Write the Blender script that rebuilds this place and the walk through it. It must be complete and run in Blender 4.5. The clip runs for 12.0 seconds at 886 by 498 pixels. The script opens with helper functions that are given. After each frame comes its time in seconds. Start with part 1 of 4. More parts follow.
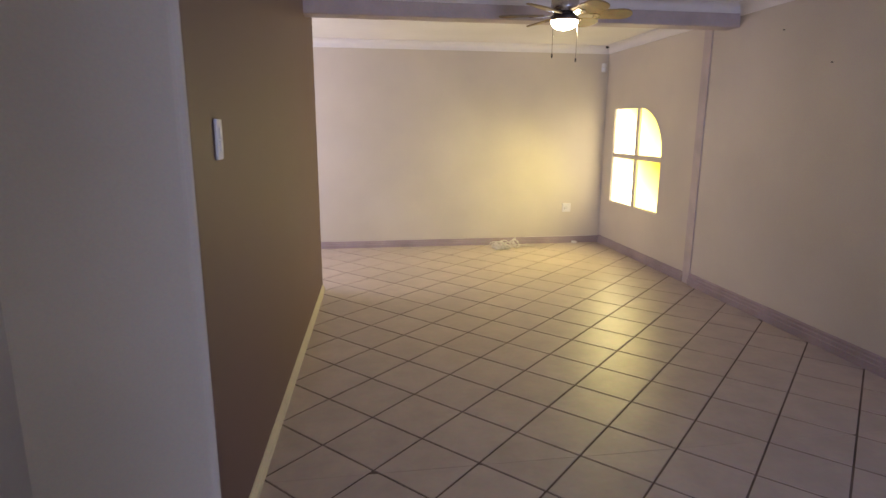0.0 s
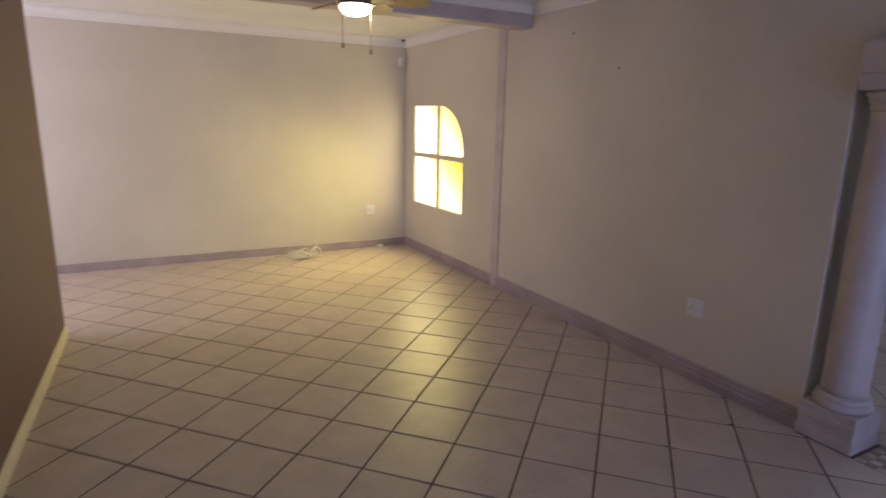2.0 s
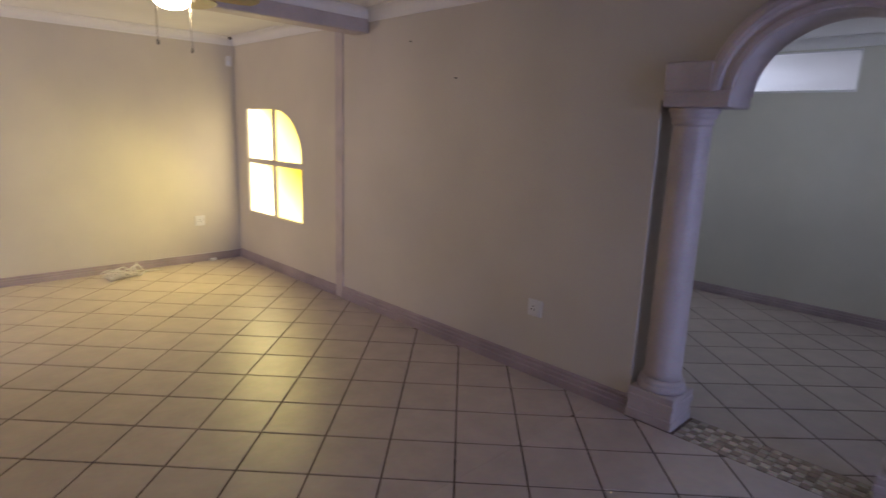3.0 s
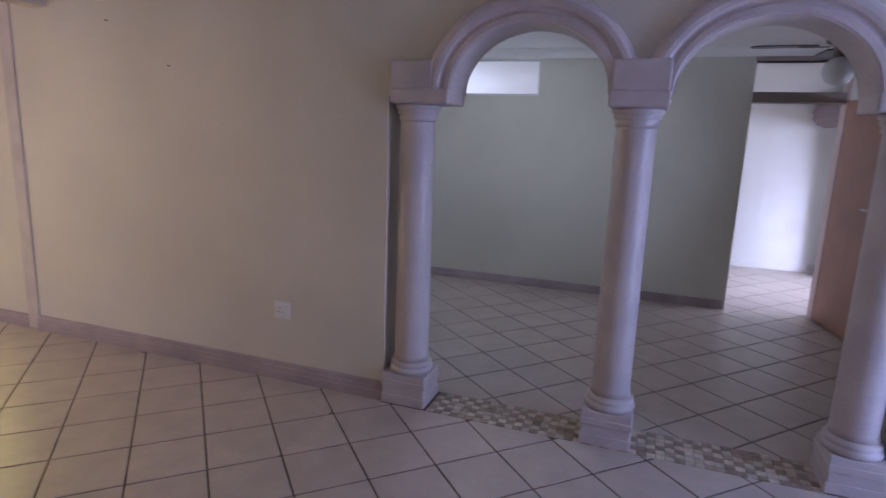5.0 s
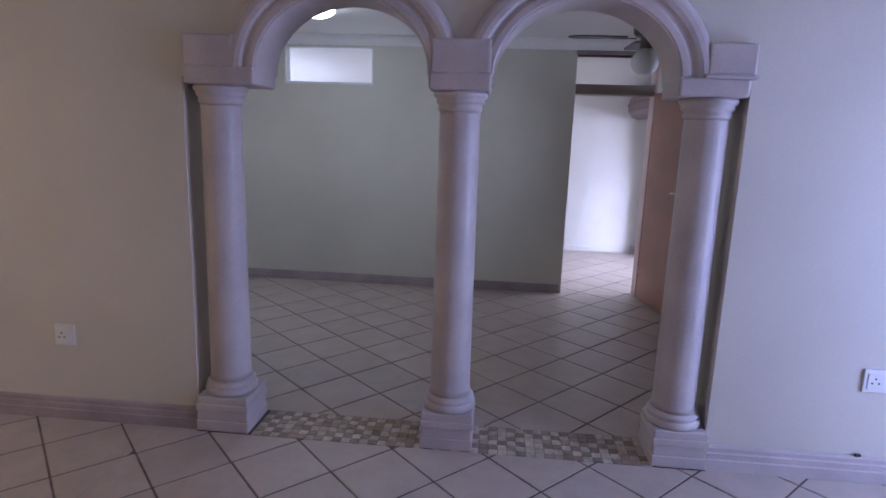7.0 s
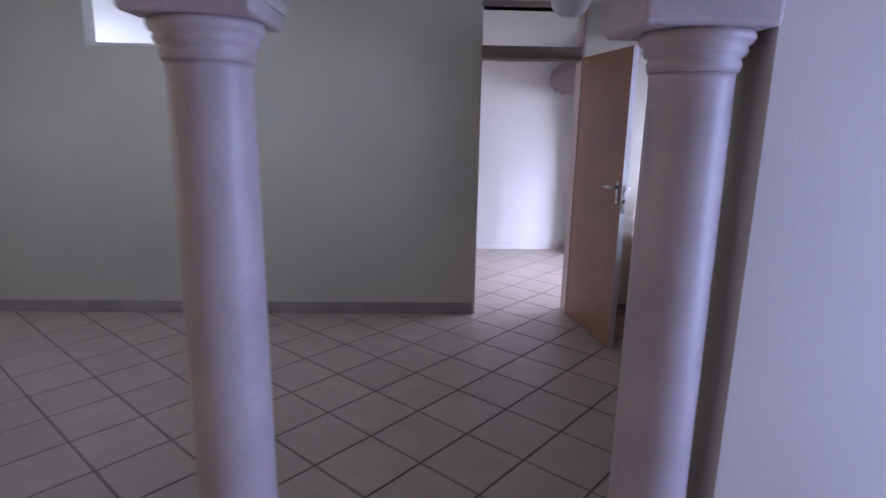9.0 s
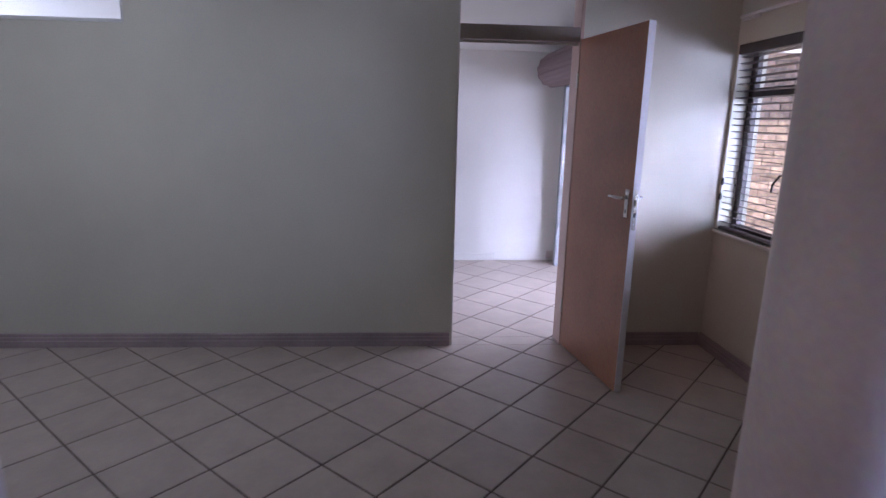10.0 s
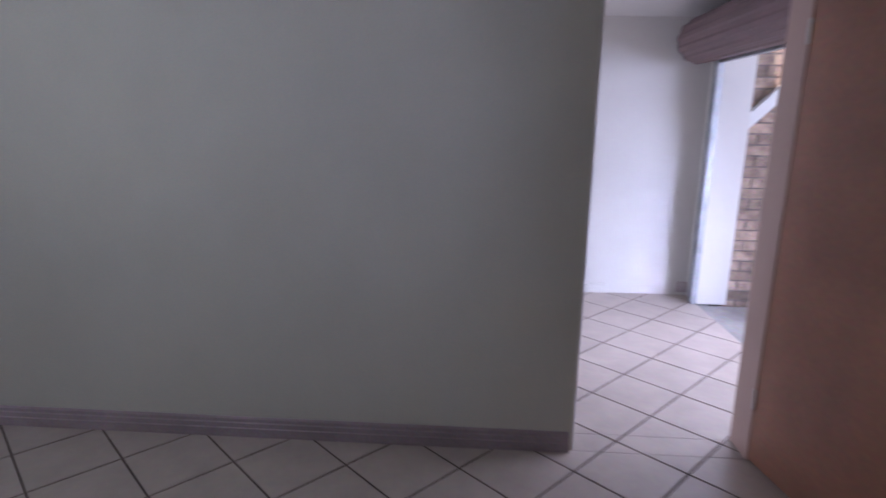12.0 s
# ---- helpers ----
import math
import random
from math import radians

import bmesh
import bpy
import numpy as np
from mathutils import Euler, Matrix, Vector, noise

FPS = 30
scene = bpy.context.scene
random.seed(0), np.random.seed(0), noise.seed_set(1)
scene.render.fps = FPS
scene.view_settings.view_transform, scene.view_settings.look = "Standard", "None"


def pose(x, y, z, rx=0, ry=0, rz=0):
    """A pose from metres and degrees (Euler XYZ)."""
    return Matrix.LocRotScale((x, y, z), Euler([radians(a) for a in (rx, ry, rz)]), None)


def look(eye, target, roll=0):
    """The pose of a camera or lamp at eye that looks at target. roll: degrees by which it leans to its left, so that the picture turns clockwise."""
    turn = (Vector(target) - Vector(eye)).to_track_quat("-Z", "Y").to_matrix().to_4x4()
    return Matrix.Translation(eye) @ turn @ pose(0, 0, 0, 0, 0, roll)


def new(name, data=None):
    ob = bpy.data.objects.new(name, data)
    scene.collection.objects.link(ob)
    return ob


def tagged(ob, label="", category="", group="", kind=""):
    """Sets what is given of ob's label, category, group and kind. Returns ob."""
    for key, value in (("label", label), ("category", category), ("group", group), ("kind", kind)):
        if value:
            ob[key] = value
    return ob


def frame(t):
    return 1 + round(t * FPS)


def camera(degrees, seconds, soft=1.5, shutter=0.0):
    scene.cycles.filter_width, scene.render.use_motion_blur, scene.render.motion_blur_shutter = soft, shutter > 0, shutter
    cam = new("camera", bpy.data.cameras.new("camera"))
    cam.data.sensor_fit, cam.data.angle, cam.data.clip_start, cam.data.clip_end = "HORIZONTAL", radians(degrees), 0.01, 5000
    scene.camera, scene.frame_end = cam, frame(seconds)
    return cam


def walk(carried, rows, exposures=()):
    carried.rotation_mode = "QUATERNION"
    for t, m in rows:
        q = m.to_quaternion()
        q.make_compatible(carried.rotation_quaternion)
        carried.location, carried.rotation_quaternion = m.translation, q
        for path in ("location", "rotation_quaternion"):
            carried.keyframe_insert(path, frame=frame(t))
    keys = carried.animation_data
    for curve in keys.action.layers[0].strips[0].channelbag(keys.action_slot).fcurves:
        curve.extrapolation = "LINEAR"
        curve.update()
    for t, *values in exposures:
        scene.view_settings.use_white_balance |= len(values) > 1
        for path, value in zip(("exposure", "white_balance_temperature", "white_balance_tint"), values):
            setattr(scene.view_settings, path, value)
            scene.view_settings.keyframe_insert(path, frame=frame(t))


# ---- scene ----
cam = camera(75.8, 12.0, shutter=0.5)
PATH = [
    (0, (-3.247, -0.803, 1.515), (-2.956, 1.131, 1.1), 0.25),
    (0.5, (-3.226, -0.624, 1.511), (-2.852, 1.294, 1.084), 0.35),
    (1, (-3.164, -0.453, 1.529), (-2.651, 1.429, 1.092), 0.62),
    (1.5, (-3.106, -0.337, 1.551), (-2.393, 1.48, 1.115), 0.86),
    (2, (-3.033, -0.25, 1.58), (-2.109, 1.469, 1.144), 1.20),
    (2.5, (-2.989, -0.194, 1.607), (-1.836, 1.384, 1.18), 1.46),
    (3, (-2.989, -0.148, 1.609), (-1.623, 1.253, 1.198), 2.02),
    (3.5, (-2.974, -0.141, 1.606), (-1.442, 1.082, 1.209), 2.07),
    (5.5, (-2.949, -0.091, 1.572), (-1.047, 0.399, 1.193), 2.25),
    (6, (-2.875, -0.132, 1.561), (-0.943, 0.225, 1.185), 2.17),
    (6.5, (-2.793, -0.175, 1.558), (-0.844, 0.068, 1.181), 2.00),
    (7, (-2.673, -0.194, 1.545), (-0.716, -0.027, 1.166), 1.94),
    (7.5, (-2.434, -0.226, 1.525), (-0.474, -0.121, 1.141), 1.87),
    (7.7, (-2.295, -0.226, 1.504), (-0.332, -0.157, 1.127), 1.99),
    (9.3, (-1.052, -0.543, 1.557), (0.896, -0.643, 1.115), 1.13),
    (9.5, (-0.888, -0.54, 1.539), (1.06, -0.665, 1.104), 1.40),
    (10, (-0.527, -0.604, 1.527), (1.419, -0.741, 1.088), 1.31),
    (10.5, (-0.207, -0.683, 1.525), (1.739, -0.818, 1.082), 1.21),
    (11, (0.163, -0.655, 1.511), (2.108, -0.785, 1.062), 1.13),
    (11.5, (0.512, -0.581, 1.466), (2.461, -0.674, 1.028), 1.00),
    (12, (0.855, -0.482, 1.456), (2.801, -0.366, 1.009), 0.91),
]
walk(cam, [(t, look(eye, target, roll)) for t, eye, target, roll in PATH],
     exposures=[(0.0, 0.25, 6500, 24), (1.0, 0.18, 6500, 24), (2.4, 0.05, 6500, 24), (3.5, 0.02, 6450, 24), (5.5, 0.66, 6250, 25), (7.5, 0.50, 6350, 25), (9.5, 0.42, 6450, 26), (12.0, 0.40, 6500, 26)])

# ---------------------------------------------------------------- light
world = bpy.data.worlds.new("sky")
scene.world = world
world.use_nodes = True
wn = world.node_tree.nodes
sky = wn.new("ShaderNodeTexSky")
sky.sky_type, sky.sun_disc = "NISHITA", False
sky.sun_elevation, sky.sun_rotation = radians(52), radians(-75)
world.node_tree.links.new(sky.outputs[0], wn["Background"].inputs[0])
wn["Background"].inputs[1].default_value = 0.11


def lamp(name, kind, power, colour, m, sx=1.0, sy=1.0):
    data = bpy.data.lights.new(name, kind)
    data.energy, data.color = power, colour
    if kind == "AREA":
        data.shape, data.size, data.size_y = "RECTANGLE", sx, sy
    ob = new(name, data)
    ob.matrix_world = m
    return ob


sun = lamp("sun", "SUN", 4.6, (1.0, 0.95, 0.88), look((-6, 1.6, 8), (0, 0, 0)))
sun.data.angle = radians(0.5)
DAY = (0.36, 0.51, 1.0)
# area lamps for daylight: living room's unseen back window, roller door, and one added in the yard before the dining
# window
lamp("glass_door_light", "AREA", 38, DAY, look((-0.95, -3.24, 1.1), (-0.2, -1.3, 0.9)), 0.95, 1.9)
lamp("roller_door_light", "AREA", 16, (0.64, 0.75, 1.0), look((4.4, -2.42, 1.25), (4.2, -1.5, 0.0)), 1.7, 1.5).data.spread = radians(112)
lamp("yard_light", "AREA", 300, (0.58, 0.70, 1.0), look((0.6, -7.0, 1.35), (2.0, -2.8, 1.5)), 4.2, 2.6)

# strip lamp added outside to throw slat stripes beside the door
lamp("slat_stripe_light", "AREA", 12, (0.60, 0.72, 1.0), look((0.2, -4.3, 2.05), (3.2, -2.45, 1.0)), 1.4, 0.05).data.spread = radians(28)
# added fill at an unseen opening, brightens what the high window shows
lamp("garage_fill_light", "AREA", 31, (0.62, 0.74, 1.0), look((4.55, 3.45, 1.45), (4.55, 1.2, 2.3)), 1.5, 1.1)
# added fill from the unseen north end, lifts the dining room's window wall
lamp("dining_fill_light", "AREA", 2.8, (0.56, 0.70, 1.0), look((1.6, 3.34, 1.5), (1.8, 0, 1.2)), 1.35, 1.15)
# fill lamp added behind the camera to brighten the partition's end face
lamp("passage_fill_light", "AREA", 1.2, (0.98, 0.93, 0.80), look((-3.9, -3.22, 1.1), (-3.95, 1.0, 1.2)), 0.6, 1.9).data.spread = radians(70)
# low warm light coming in through the amber window
amber_light = lamp("amber_window_light", "AREA", 34, (1.0, 0.90, 0.25), look((-0.004, 5.60, 1.18), (-2.6, 5.1, 0.0)), 1.1, 1.1)
amber_light.data.spread = radians(124)
# cool fill added from an unseen opening in the far alcove behind the partition, brightens the end wall
lamp("alcove_fill_light", "AREA", 33, (0.80, 0.80, 1.0), look((-5.42, 5.55, 1.35), (0, 5.6, 1.2)), 1.3, 1.5)

# ---------------------------------------------------------------- materials


def rgb(c):
    return (c[0], c[1], c[2], 1.0)


def material(name, colour, rough=0.6, metal=0.0, vary=0.08, big=1.5, fine=60.0, bump=0.15, depth=0.002, dark=None, gloss_vary=0.1, piece=0.0, island=False, sheen=0.5):
    """Procedural surface: large blotches, fine grain, gloss variation and relief; piece varies whole objects or islands."""
    m = bpy.data.materials.new(name)
    m.use_nodes = True
    nt = m.node_tree
    N, L = nt.nodes, nt.links
    b = N["Principled BSDF"]
    tc = N.new("ShaderNodeNewGeometry")
    n1, n2 = N.new("ShaderNodeTexNoise"), N.new("ShaderNodeTexNoise")
    n1.inputs["Scale"].default_value, n1.inputs["Detail"].default_value = big, 5
    n2.inputs["Scale"].default_value, n2.inputs["Detail"].default_value = fine, 3
    for n in (n1, n2):
        L.new(tc.outputs["Position"], n.inputs["Vector"])
    lo = dark or tuple(v * (1 - 2.2 * vary) for v in colour)
    ramp = N.new("ShaderNodeValToRGB")
    ramp.color_ramp.elements[0].position, ramp.color_ramp.elements[1].position = 0.3, 0.68
    ramp.color_ramp.elements[0].color, ramp.color_ramp.elements[1].color = rgb(lo), rgb(tuple(min(1, v * (1 + vary)) for v in colour))
    L.new(n1.outputs[0], ramp.inputs[0])
    mix = N.new("ShaderNodeMix")
    mix.data_type, mix.blend_type = "RGBA", "MULTIPLY"
    mix.inputs[0].default_value = min(1.0, vary * 4)
    L.new(ramp.outputs[0], mix.inputs[6])
    L.new(n2.outputs[1], mix.inputs[7])
    hsv = N.new("ShaderNodeHueSaturation")
    L.new(mix.outputs[2], hsv.inputs["Color"])
    hsv.inputs["Value"].default_value = 1 + vary * 1.6
    if piece:
        info = N.new("ShaderNodeNewGeometry" if island else "ShaderNodeObjectInfo")
        mr = N.new("ShaderNodeMapRange")
        mr.inputs[3].default_value, mr.inputs[4].default_value = 1 - piece, 1 + piece
        L.new(info.outputs["Random Per Island" if island else "Random"], mr.inputs[0])
        L.new(mr.outputs[0], hsv.inputs["Value"])
    L.new(hsv.outputs[0], b.inputs["Base Color"])
    b.inputs["Metallic"].default_value = metal
    b.inputs["Specular IOR Level"].default_value = sheen
    rr = N.new("ShaderNodeMapRange")
    rr.inputs[3].default_value, rr.inputs[4].default_value = max(0.03, rough - gloss_vary), min(1, rough + gloss_vary)
    L.new(n1.outputs[0], rr.inputs[0])
    L.new(rr.outputs[0], b.inputs["Roughness"])
    if bump:
        bp = N.new("ShaderNodeBump")
        bp.inputs["Strength"].default_value, bp.inputs["Distance"].default_value = bump, depth
        L.new(n2.outputs[0], bp.inputs["Height"])
        L.new(bp.outputs[0], b.inputs["Normal"])
    return m


def glowing(name, colour, strength):
    m = bpy.data.materials.new(name)
    m.use_nodes = True
    b = m.node_tree.nodes["Principled BSDF"]
    b.inputs["Base Color"].default_value = rgb(colour)
    b.inputs["Emission Color"].default_value = rgb(colour)
    b.inputs["Emission Strength"].default_value = strength
    return m


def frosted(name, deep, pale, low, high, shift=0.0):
    """Back-lit frosted glass, the light behind painted into its emission: deep yellow at the head of each pane, paler
    and stronger towards its foot.
    """
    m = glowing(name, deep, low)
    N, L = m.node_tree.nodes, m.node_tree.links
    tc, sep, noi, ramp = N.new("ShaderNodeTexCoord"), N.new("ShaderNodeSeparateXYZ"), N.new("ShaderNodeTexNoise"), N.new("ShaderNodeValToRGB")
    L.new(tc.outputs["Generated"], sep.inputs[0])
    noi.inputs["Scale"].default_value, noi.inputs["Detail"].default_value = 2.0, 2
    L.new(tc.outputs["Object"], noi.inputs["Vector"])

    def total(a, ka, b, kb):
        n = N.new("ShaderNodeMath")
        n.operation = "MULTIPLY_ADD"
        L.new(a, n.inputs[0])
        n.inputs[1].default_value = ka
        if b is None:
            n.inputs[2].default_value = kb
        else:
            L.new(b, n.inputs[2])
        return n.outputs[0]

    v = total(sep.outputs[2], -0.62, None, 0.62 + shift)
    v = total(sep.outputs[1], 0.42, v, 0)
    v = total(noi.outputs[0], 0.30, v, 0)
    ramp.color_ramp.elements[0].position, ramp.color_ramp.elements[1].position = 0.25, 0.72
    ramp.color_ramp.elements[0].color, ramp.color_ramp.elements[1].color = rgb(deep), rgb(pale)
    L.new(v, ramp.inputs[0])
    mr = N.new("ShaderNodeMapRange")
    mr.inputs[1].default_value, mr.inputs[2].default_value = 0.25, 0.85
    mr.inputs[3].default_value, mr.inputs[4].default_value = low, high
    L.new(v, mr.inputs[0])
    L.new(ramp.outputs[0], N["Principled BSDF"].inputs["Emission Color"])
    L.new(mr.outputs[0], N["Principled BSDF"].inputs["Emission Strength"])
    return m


def glass(name, rough=0.02, tint=(0.95, 0.98, 0.97)):
    m = bpy.data.materials.new(name)
    m.use_nodes = True
    b = m.node_tree.nodes["Principled BSDF"]
    b.inputs["Base Color"].default_value = rgb(tint)
    b.inputs["Transmission Weight"].default_value = 1.0
    b.inputs["Roughness"].default_value = rough
    b.inputs["IOR"].default_value = 1.1
    return m


WALL = material("cream_wall_paint", (0.64, 0.585, 0.50), 0.62, vary=0.05, big=0.9, fine=120, bump=0.10)
WALL2 = material("grey_green_wall_paint", (0.64, 0.62, 0.53), 0.5, vary=0.05, big=0.9, fine=120, bump=0.10)
WHITE_WALL = material("white_wall_paint", (0.74, 0.72, 0.68), 0.6, vary=0.05, big=0.8, fine=110, bump=0.12)
CEIL = material("ceiling_paint", (0.78, 0.77, 0.74), 0.8, vary=0.03, big=1.2, fine=90, bump=0.05)
CORNICE = material("white_cornice_paint", (0.80, 0.79, 0.77), 0.6, vary=0.03, bump=0.05)
MAUVE = material("mauve_moulding_paint", (0.55, 0.475, 0.465), 0.42, vary=0.08, big=4, fine=90, bump=0.12)
SKIRT = material("mauve_skirting_paint", (0.40, 0.32, 0.33), 0.45, vary=0.10, big=3, fine=70, bump=0.12)
CREAM_SKIRT = material("cream_skirting_paint", (0.62, 0.56, 0.42), 0.5, vary=0.08, bump=0.1)
TILE = material("glazed_beige_floor_tile", (0.55, 0.46, 0.40), 0.375, vary=0.05, big=6, fine=30, bump=0.06, gloss_vary=0.05, sheen=0.4, piece=0.05)
TILE_REST = material("glazed_beige_floor_tile_far", (0.55, 0.46, 0.40), 0.375, vary=0.05, big=6, fine=30, bump=0.06, gloss_vary=0.05, sheen=0.4, piece=0.05, island=True)
GROUT = material("brown_grout", (0.19, 0.135, 0.115), 0.9, vary=0.2, big=6, fine=200, bump=0.5)
MOSAIC_LIGHT = material("pale_mosaic_stone", (0.76, 0.64, 0.50), 0.42, vary=0.15, big=20, piece=0.2)
MOSAIC_DARK = material("brown_mosaic_stone", (0.44, 0.33, 0.24), 0.42, vary=0.15, big=20, piece=0.25)
WHITE_PLASTIC = material("white_plastic", (0.74, 0.73, 0.72), 0.35, vary=0.02, bump=0.0)
DARK_PLASTIC = material("dark_plastic", (0.03, 0.03, 0.03), 0.4, vary=0.05, bump=0.0)
DOOR_WOOD = material("red_brown_door_board", (0.42, 0.195, 0.125), 0.38, vary=0.10, big=2.2, fine=45, bump=0.06)
DOOR_EDGE = material("pale_door_edge_paint", (0.66, 0.64, 0.66), 0.5, vary=0.05)
FRAME_BROWN = material("taupe_steel_frame_paint", (0.30, 0.245, 0.215), 0.45, vary=0.08, bump=0.06)
STEEL_DARK = material("dark_brown_steel_frame", (0.055, 0.04, 0.04), 0.4, vary=0.1, bump=0.05)
BLIND = material("dark_wood_blind", (0.085, 0.06, 0.058), 0.4, vary=0.15, big=8, fine=80, bump=0.1)
CHROME = material("brushed_nickel", (0.62, 0.60, 0.57), 0.28, metal=1.0, vary=0.04, bump=0.02)
BRONZE = material("dark_bronze", (0.11, 0.09, 0.08), 0.35, metal=0.7, vary=0.08, bump=0.02)
BLADE = material("tan_wood_fan_blade", (0.40, 0.29, 0.12), 0.45, vary=0.12, big=9, fine=60, bump=0.05)
BLACK_BLADE = material("black_fan_blade", (0.04, 0.038, 0.04), 0.4, vary=0.1, bump=0.03)
OPAL = material("opal_glass_globe", (0.80, 0.82, 0.86), 0.15, vary=0.02, bump=0.0)
ROLLER = material("purple_brown_roller_steel", (0.20, 0.125, 0.125), 0.5, vary=0.1, big=4, bump=0.06)
GALV = material("galvanised_steel", (0.50, 0.53, 0.56), 0.4, metal=0.6, vary=0.12, big=8, bump=0.05)
BRICK = material("face_brick", (0.64, 0.46, 0.36), 0.8, vary=0.2, big=14, fine=120, bump=0.5, depth=0.004, piece=0.35)
BRICK_REST = material("face_brick_far", (0.64, 0.46, 0.36), 0.8, vary=0.2, big=14, fine=120, bump=0.5, depth=0.004, piece=0.35, island=True)
MORTAR = material("grey_mortar", (0.27, 0.22, 0.20), 0.9, vary=0.15, big=12, bump=0.4)
CONCRETE = material("pale_concrete_paving", (0.45, 0.42, 0.40), 0.85, vary=0.15, big=2.5, fine=50, bump=0.4)
ROOF_SHEET = material("grey_roof_sheet", (0.40, 0.42, 0.47), 0.5, metal=0.2, vary=0.1, bump=0.05)
CABLE_GREY = material("off_white_cable_sheath", (0.72, 0.69, 0.64), 0.45, vary=0.05, bump=0.0)
PANE = glass("clear_pane")
DISC_GLOW = glowing("lit_cool_white_diffuser", (0.72, 0.88, 1.0), 24)
LAMP_GLOW = glowing("lit_fan_bowl", (1.0, 0.87, 0.50), 42)
# one glass in two tones: the far panes' stronger light is painted into AMBER_PALE
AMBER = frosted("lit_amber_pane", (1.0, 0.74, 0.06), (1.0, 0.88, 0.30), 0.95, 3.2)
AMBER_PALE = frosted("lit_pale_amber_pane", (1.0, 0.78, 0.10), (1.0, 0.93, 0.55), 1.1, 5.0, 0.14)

# ---------------------------------------------------------------- mesh tools


def finish(name, bm, mat, smooth=False):
    bmesh.ops.recalc_face_normals(bm, faces=bm.faces)
    me = bpy.data.meshes.new(name)
    bm.to_mesh(me)
    bm.free()
    for m in mat if isinstance(mat, (list, tuple)) else (mat,):
        me.materials.append(m)
    if smooth:
        me.polygons.foreach_set("use_smooth", [True] * len(me.polygons))
    return me


def part(name, bm, mat, parent, label="", smooth=False):
    ob = new(name, finish(name, bm, mat, smooth))
    ob.parent = parent
    return tagged(ob, label)


def thing(name, bm, mat, label, category, group="", kind="", smooth=False):
    return tagged(new(name, finish(name, bm, mat, smooth)), label, category, group, kind)


def holder(name, at, label, category, group="", kind=""):
    ob = new(name)
    ob.matrix_world = at if isinstance(at, Matrix) else Matrix.Translation(at)
    return tagged(ob, label, category, group, kind)


def box(x0, x1, y0, y1, z0, z1, bevel=0.0, bm=None, seg=2):
    own = bmesh.new()
    bmesh.ops.create_cube(own, size=1)
    for v in own.verts:
        v.co = Vector(((x0 + x1) / 2 + v.co.x * (x1 - x0), (y0 + y1) / 2 + v.co.y * (y1 - y0), (z0 + z1) / 2 + v.co.z * (z1 - z0)))
    if bevel:
        bmesh.ops.bevel(own, geom=own.edges[:], offset=bevel, segments=seg, affect="EDGES", profile=0.5)
    return merge(bm, own)


def merge(bm, own, m=None):
    if m is not None:
        bmesh.ops.transform(own, matrix=m, verts=own.verts)
    if bm is None:
        return own
    tmp = bpy.data.meshes.new("tmp")
    own.to_mesh(tmp)
    bm.from_mesh(tmp)
    bpy.data.meshes.remove(tmp)
    own.free()
    return bm


def prism(outline, fn, d0, d1, bm=None):
    """Extrudes a 2D outline; fn(a, b, d) gives the place."""
    own = bmesh.new()
    lo = [own.verts.new(fn(a, b, d0)) for a, b in outline]
    hi = [own.verts.new(fn(a, b, d1)) for a, b in outline]
    own.faces.new(lo)
    own.faces.new(hi[::-1])
    for i in range(len(lo)):
        j = (i + 1) % len(lo)
        own.faces.new((lo[j], lo[i], hi[i], hi[j]))
    return merge(bm, own)


def lathe(profile, bm=None, seg=40, m=None):
    """Turns (radius, height) pairs round z; ends are closed."""
    own = bmesh.new()
    rings = [[own.verts.new((r * math.cos(2 * math.pi * k / seg), r * math.sin(2 * math.pi * k / seg), z)) for k in range(seg)] for r, z in profile]
    for a, b in zip(rings, rings[1:]):
        for k in range(seg):
            own.faces.new((a[k], a[(k + 1) % seg], b[(k + 1) % seg], b[k]))
    own.faces.new(rings[0][::-1])
    own.faces.new(rings[-1])
    return merge(bm, own, m)


def tube(points, radius, bm=None, seg=8):
    own = bmesh.new()
    rings = []
    pts = [Vector(p) for p in points]
    for i, p in enumerate(pts):
        d = (pts[min(i + 1, len(pts) - 1)] - pts[max(i - 1, 0)]).normalized()
        q = d.to_track_quat("Z", "Y")
        rings.append([own.verts.new(p + q @ Vector((radius * math.cos(2 * math.pi * k / seg), radius * math.sin(2 * math.pi * k / seg), 0))) for k in range(seg)])
    for a, b in zip(rings, rings[1:]):
        for k in range(seg):
            own.faces.new((a[k], a[(k + 1) % seg], b[(k + 1) % seg], b[k]))
    own.faces.new(rings[0][::-1])
    own.faces.new(rings[-1])
    return merge(bm, own)


def in_x(a, b, d):
    return (d, a, b)


def in_y(a, b, d):
    return (a, d, b)


def in_z(a, b, d):
    return (a, b, d)


def arc(cy, cz, ry, rz, a0, a1, n=24):
    return [(cy + ry * math.cos(radians(a0 + (a1 - a0) * k / n)), cz + rz * math.sin(radians(a0 + (a1 - a0) * k / n))) for k in range(n + 1)]


# ---------------------------------------------------------------- plan
TOP = 2.547         # ceiling
FAR = 6.475         # far wall of the living room
BACK = -3.2
LEFT = -3.655
SKEW = 0.035        # partition turned slightly off square to fit the camera's view
T = 0.225           # arcade wall thickness
X2 = 3.196          # back wall of the dining room
Y2 = -2.735         # window wall of the dining room
Y2B = 3.3
X3 = 5.693          # far wall of the room past the door
Y3 = -2.30
A1, A2, SPRING = 0.528, -0.572, 1.825   # arch centres
AY, AZ = 0.405, 0.345

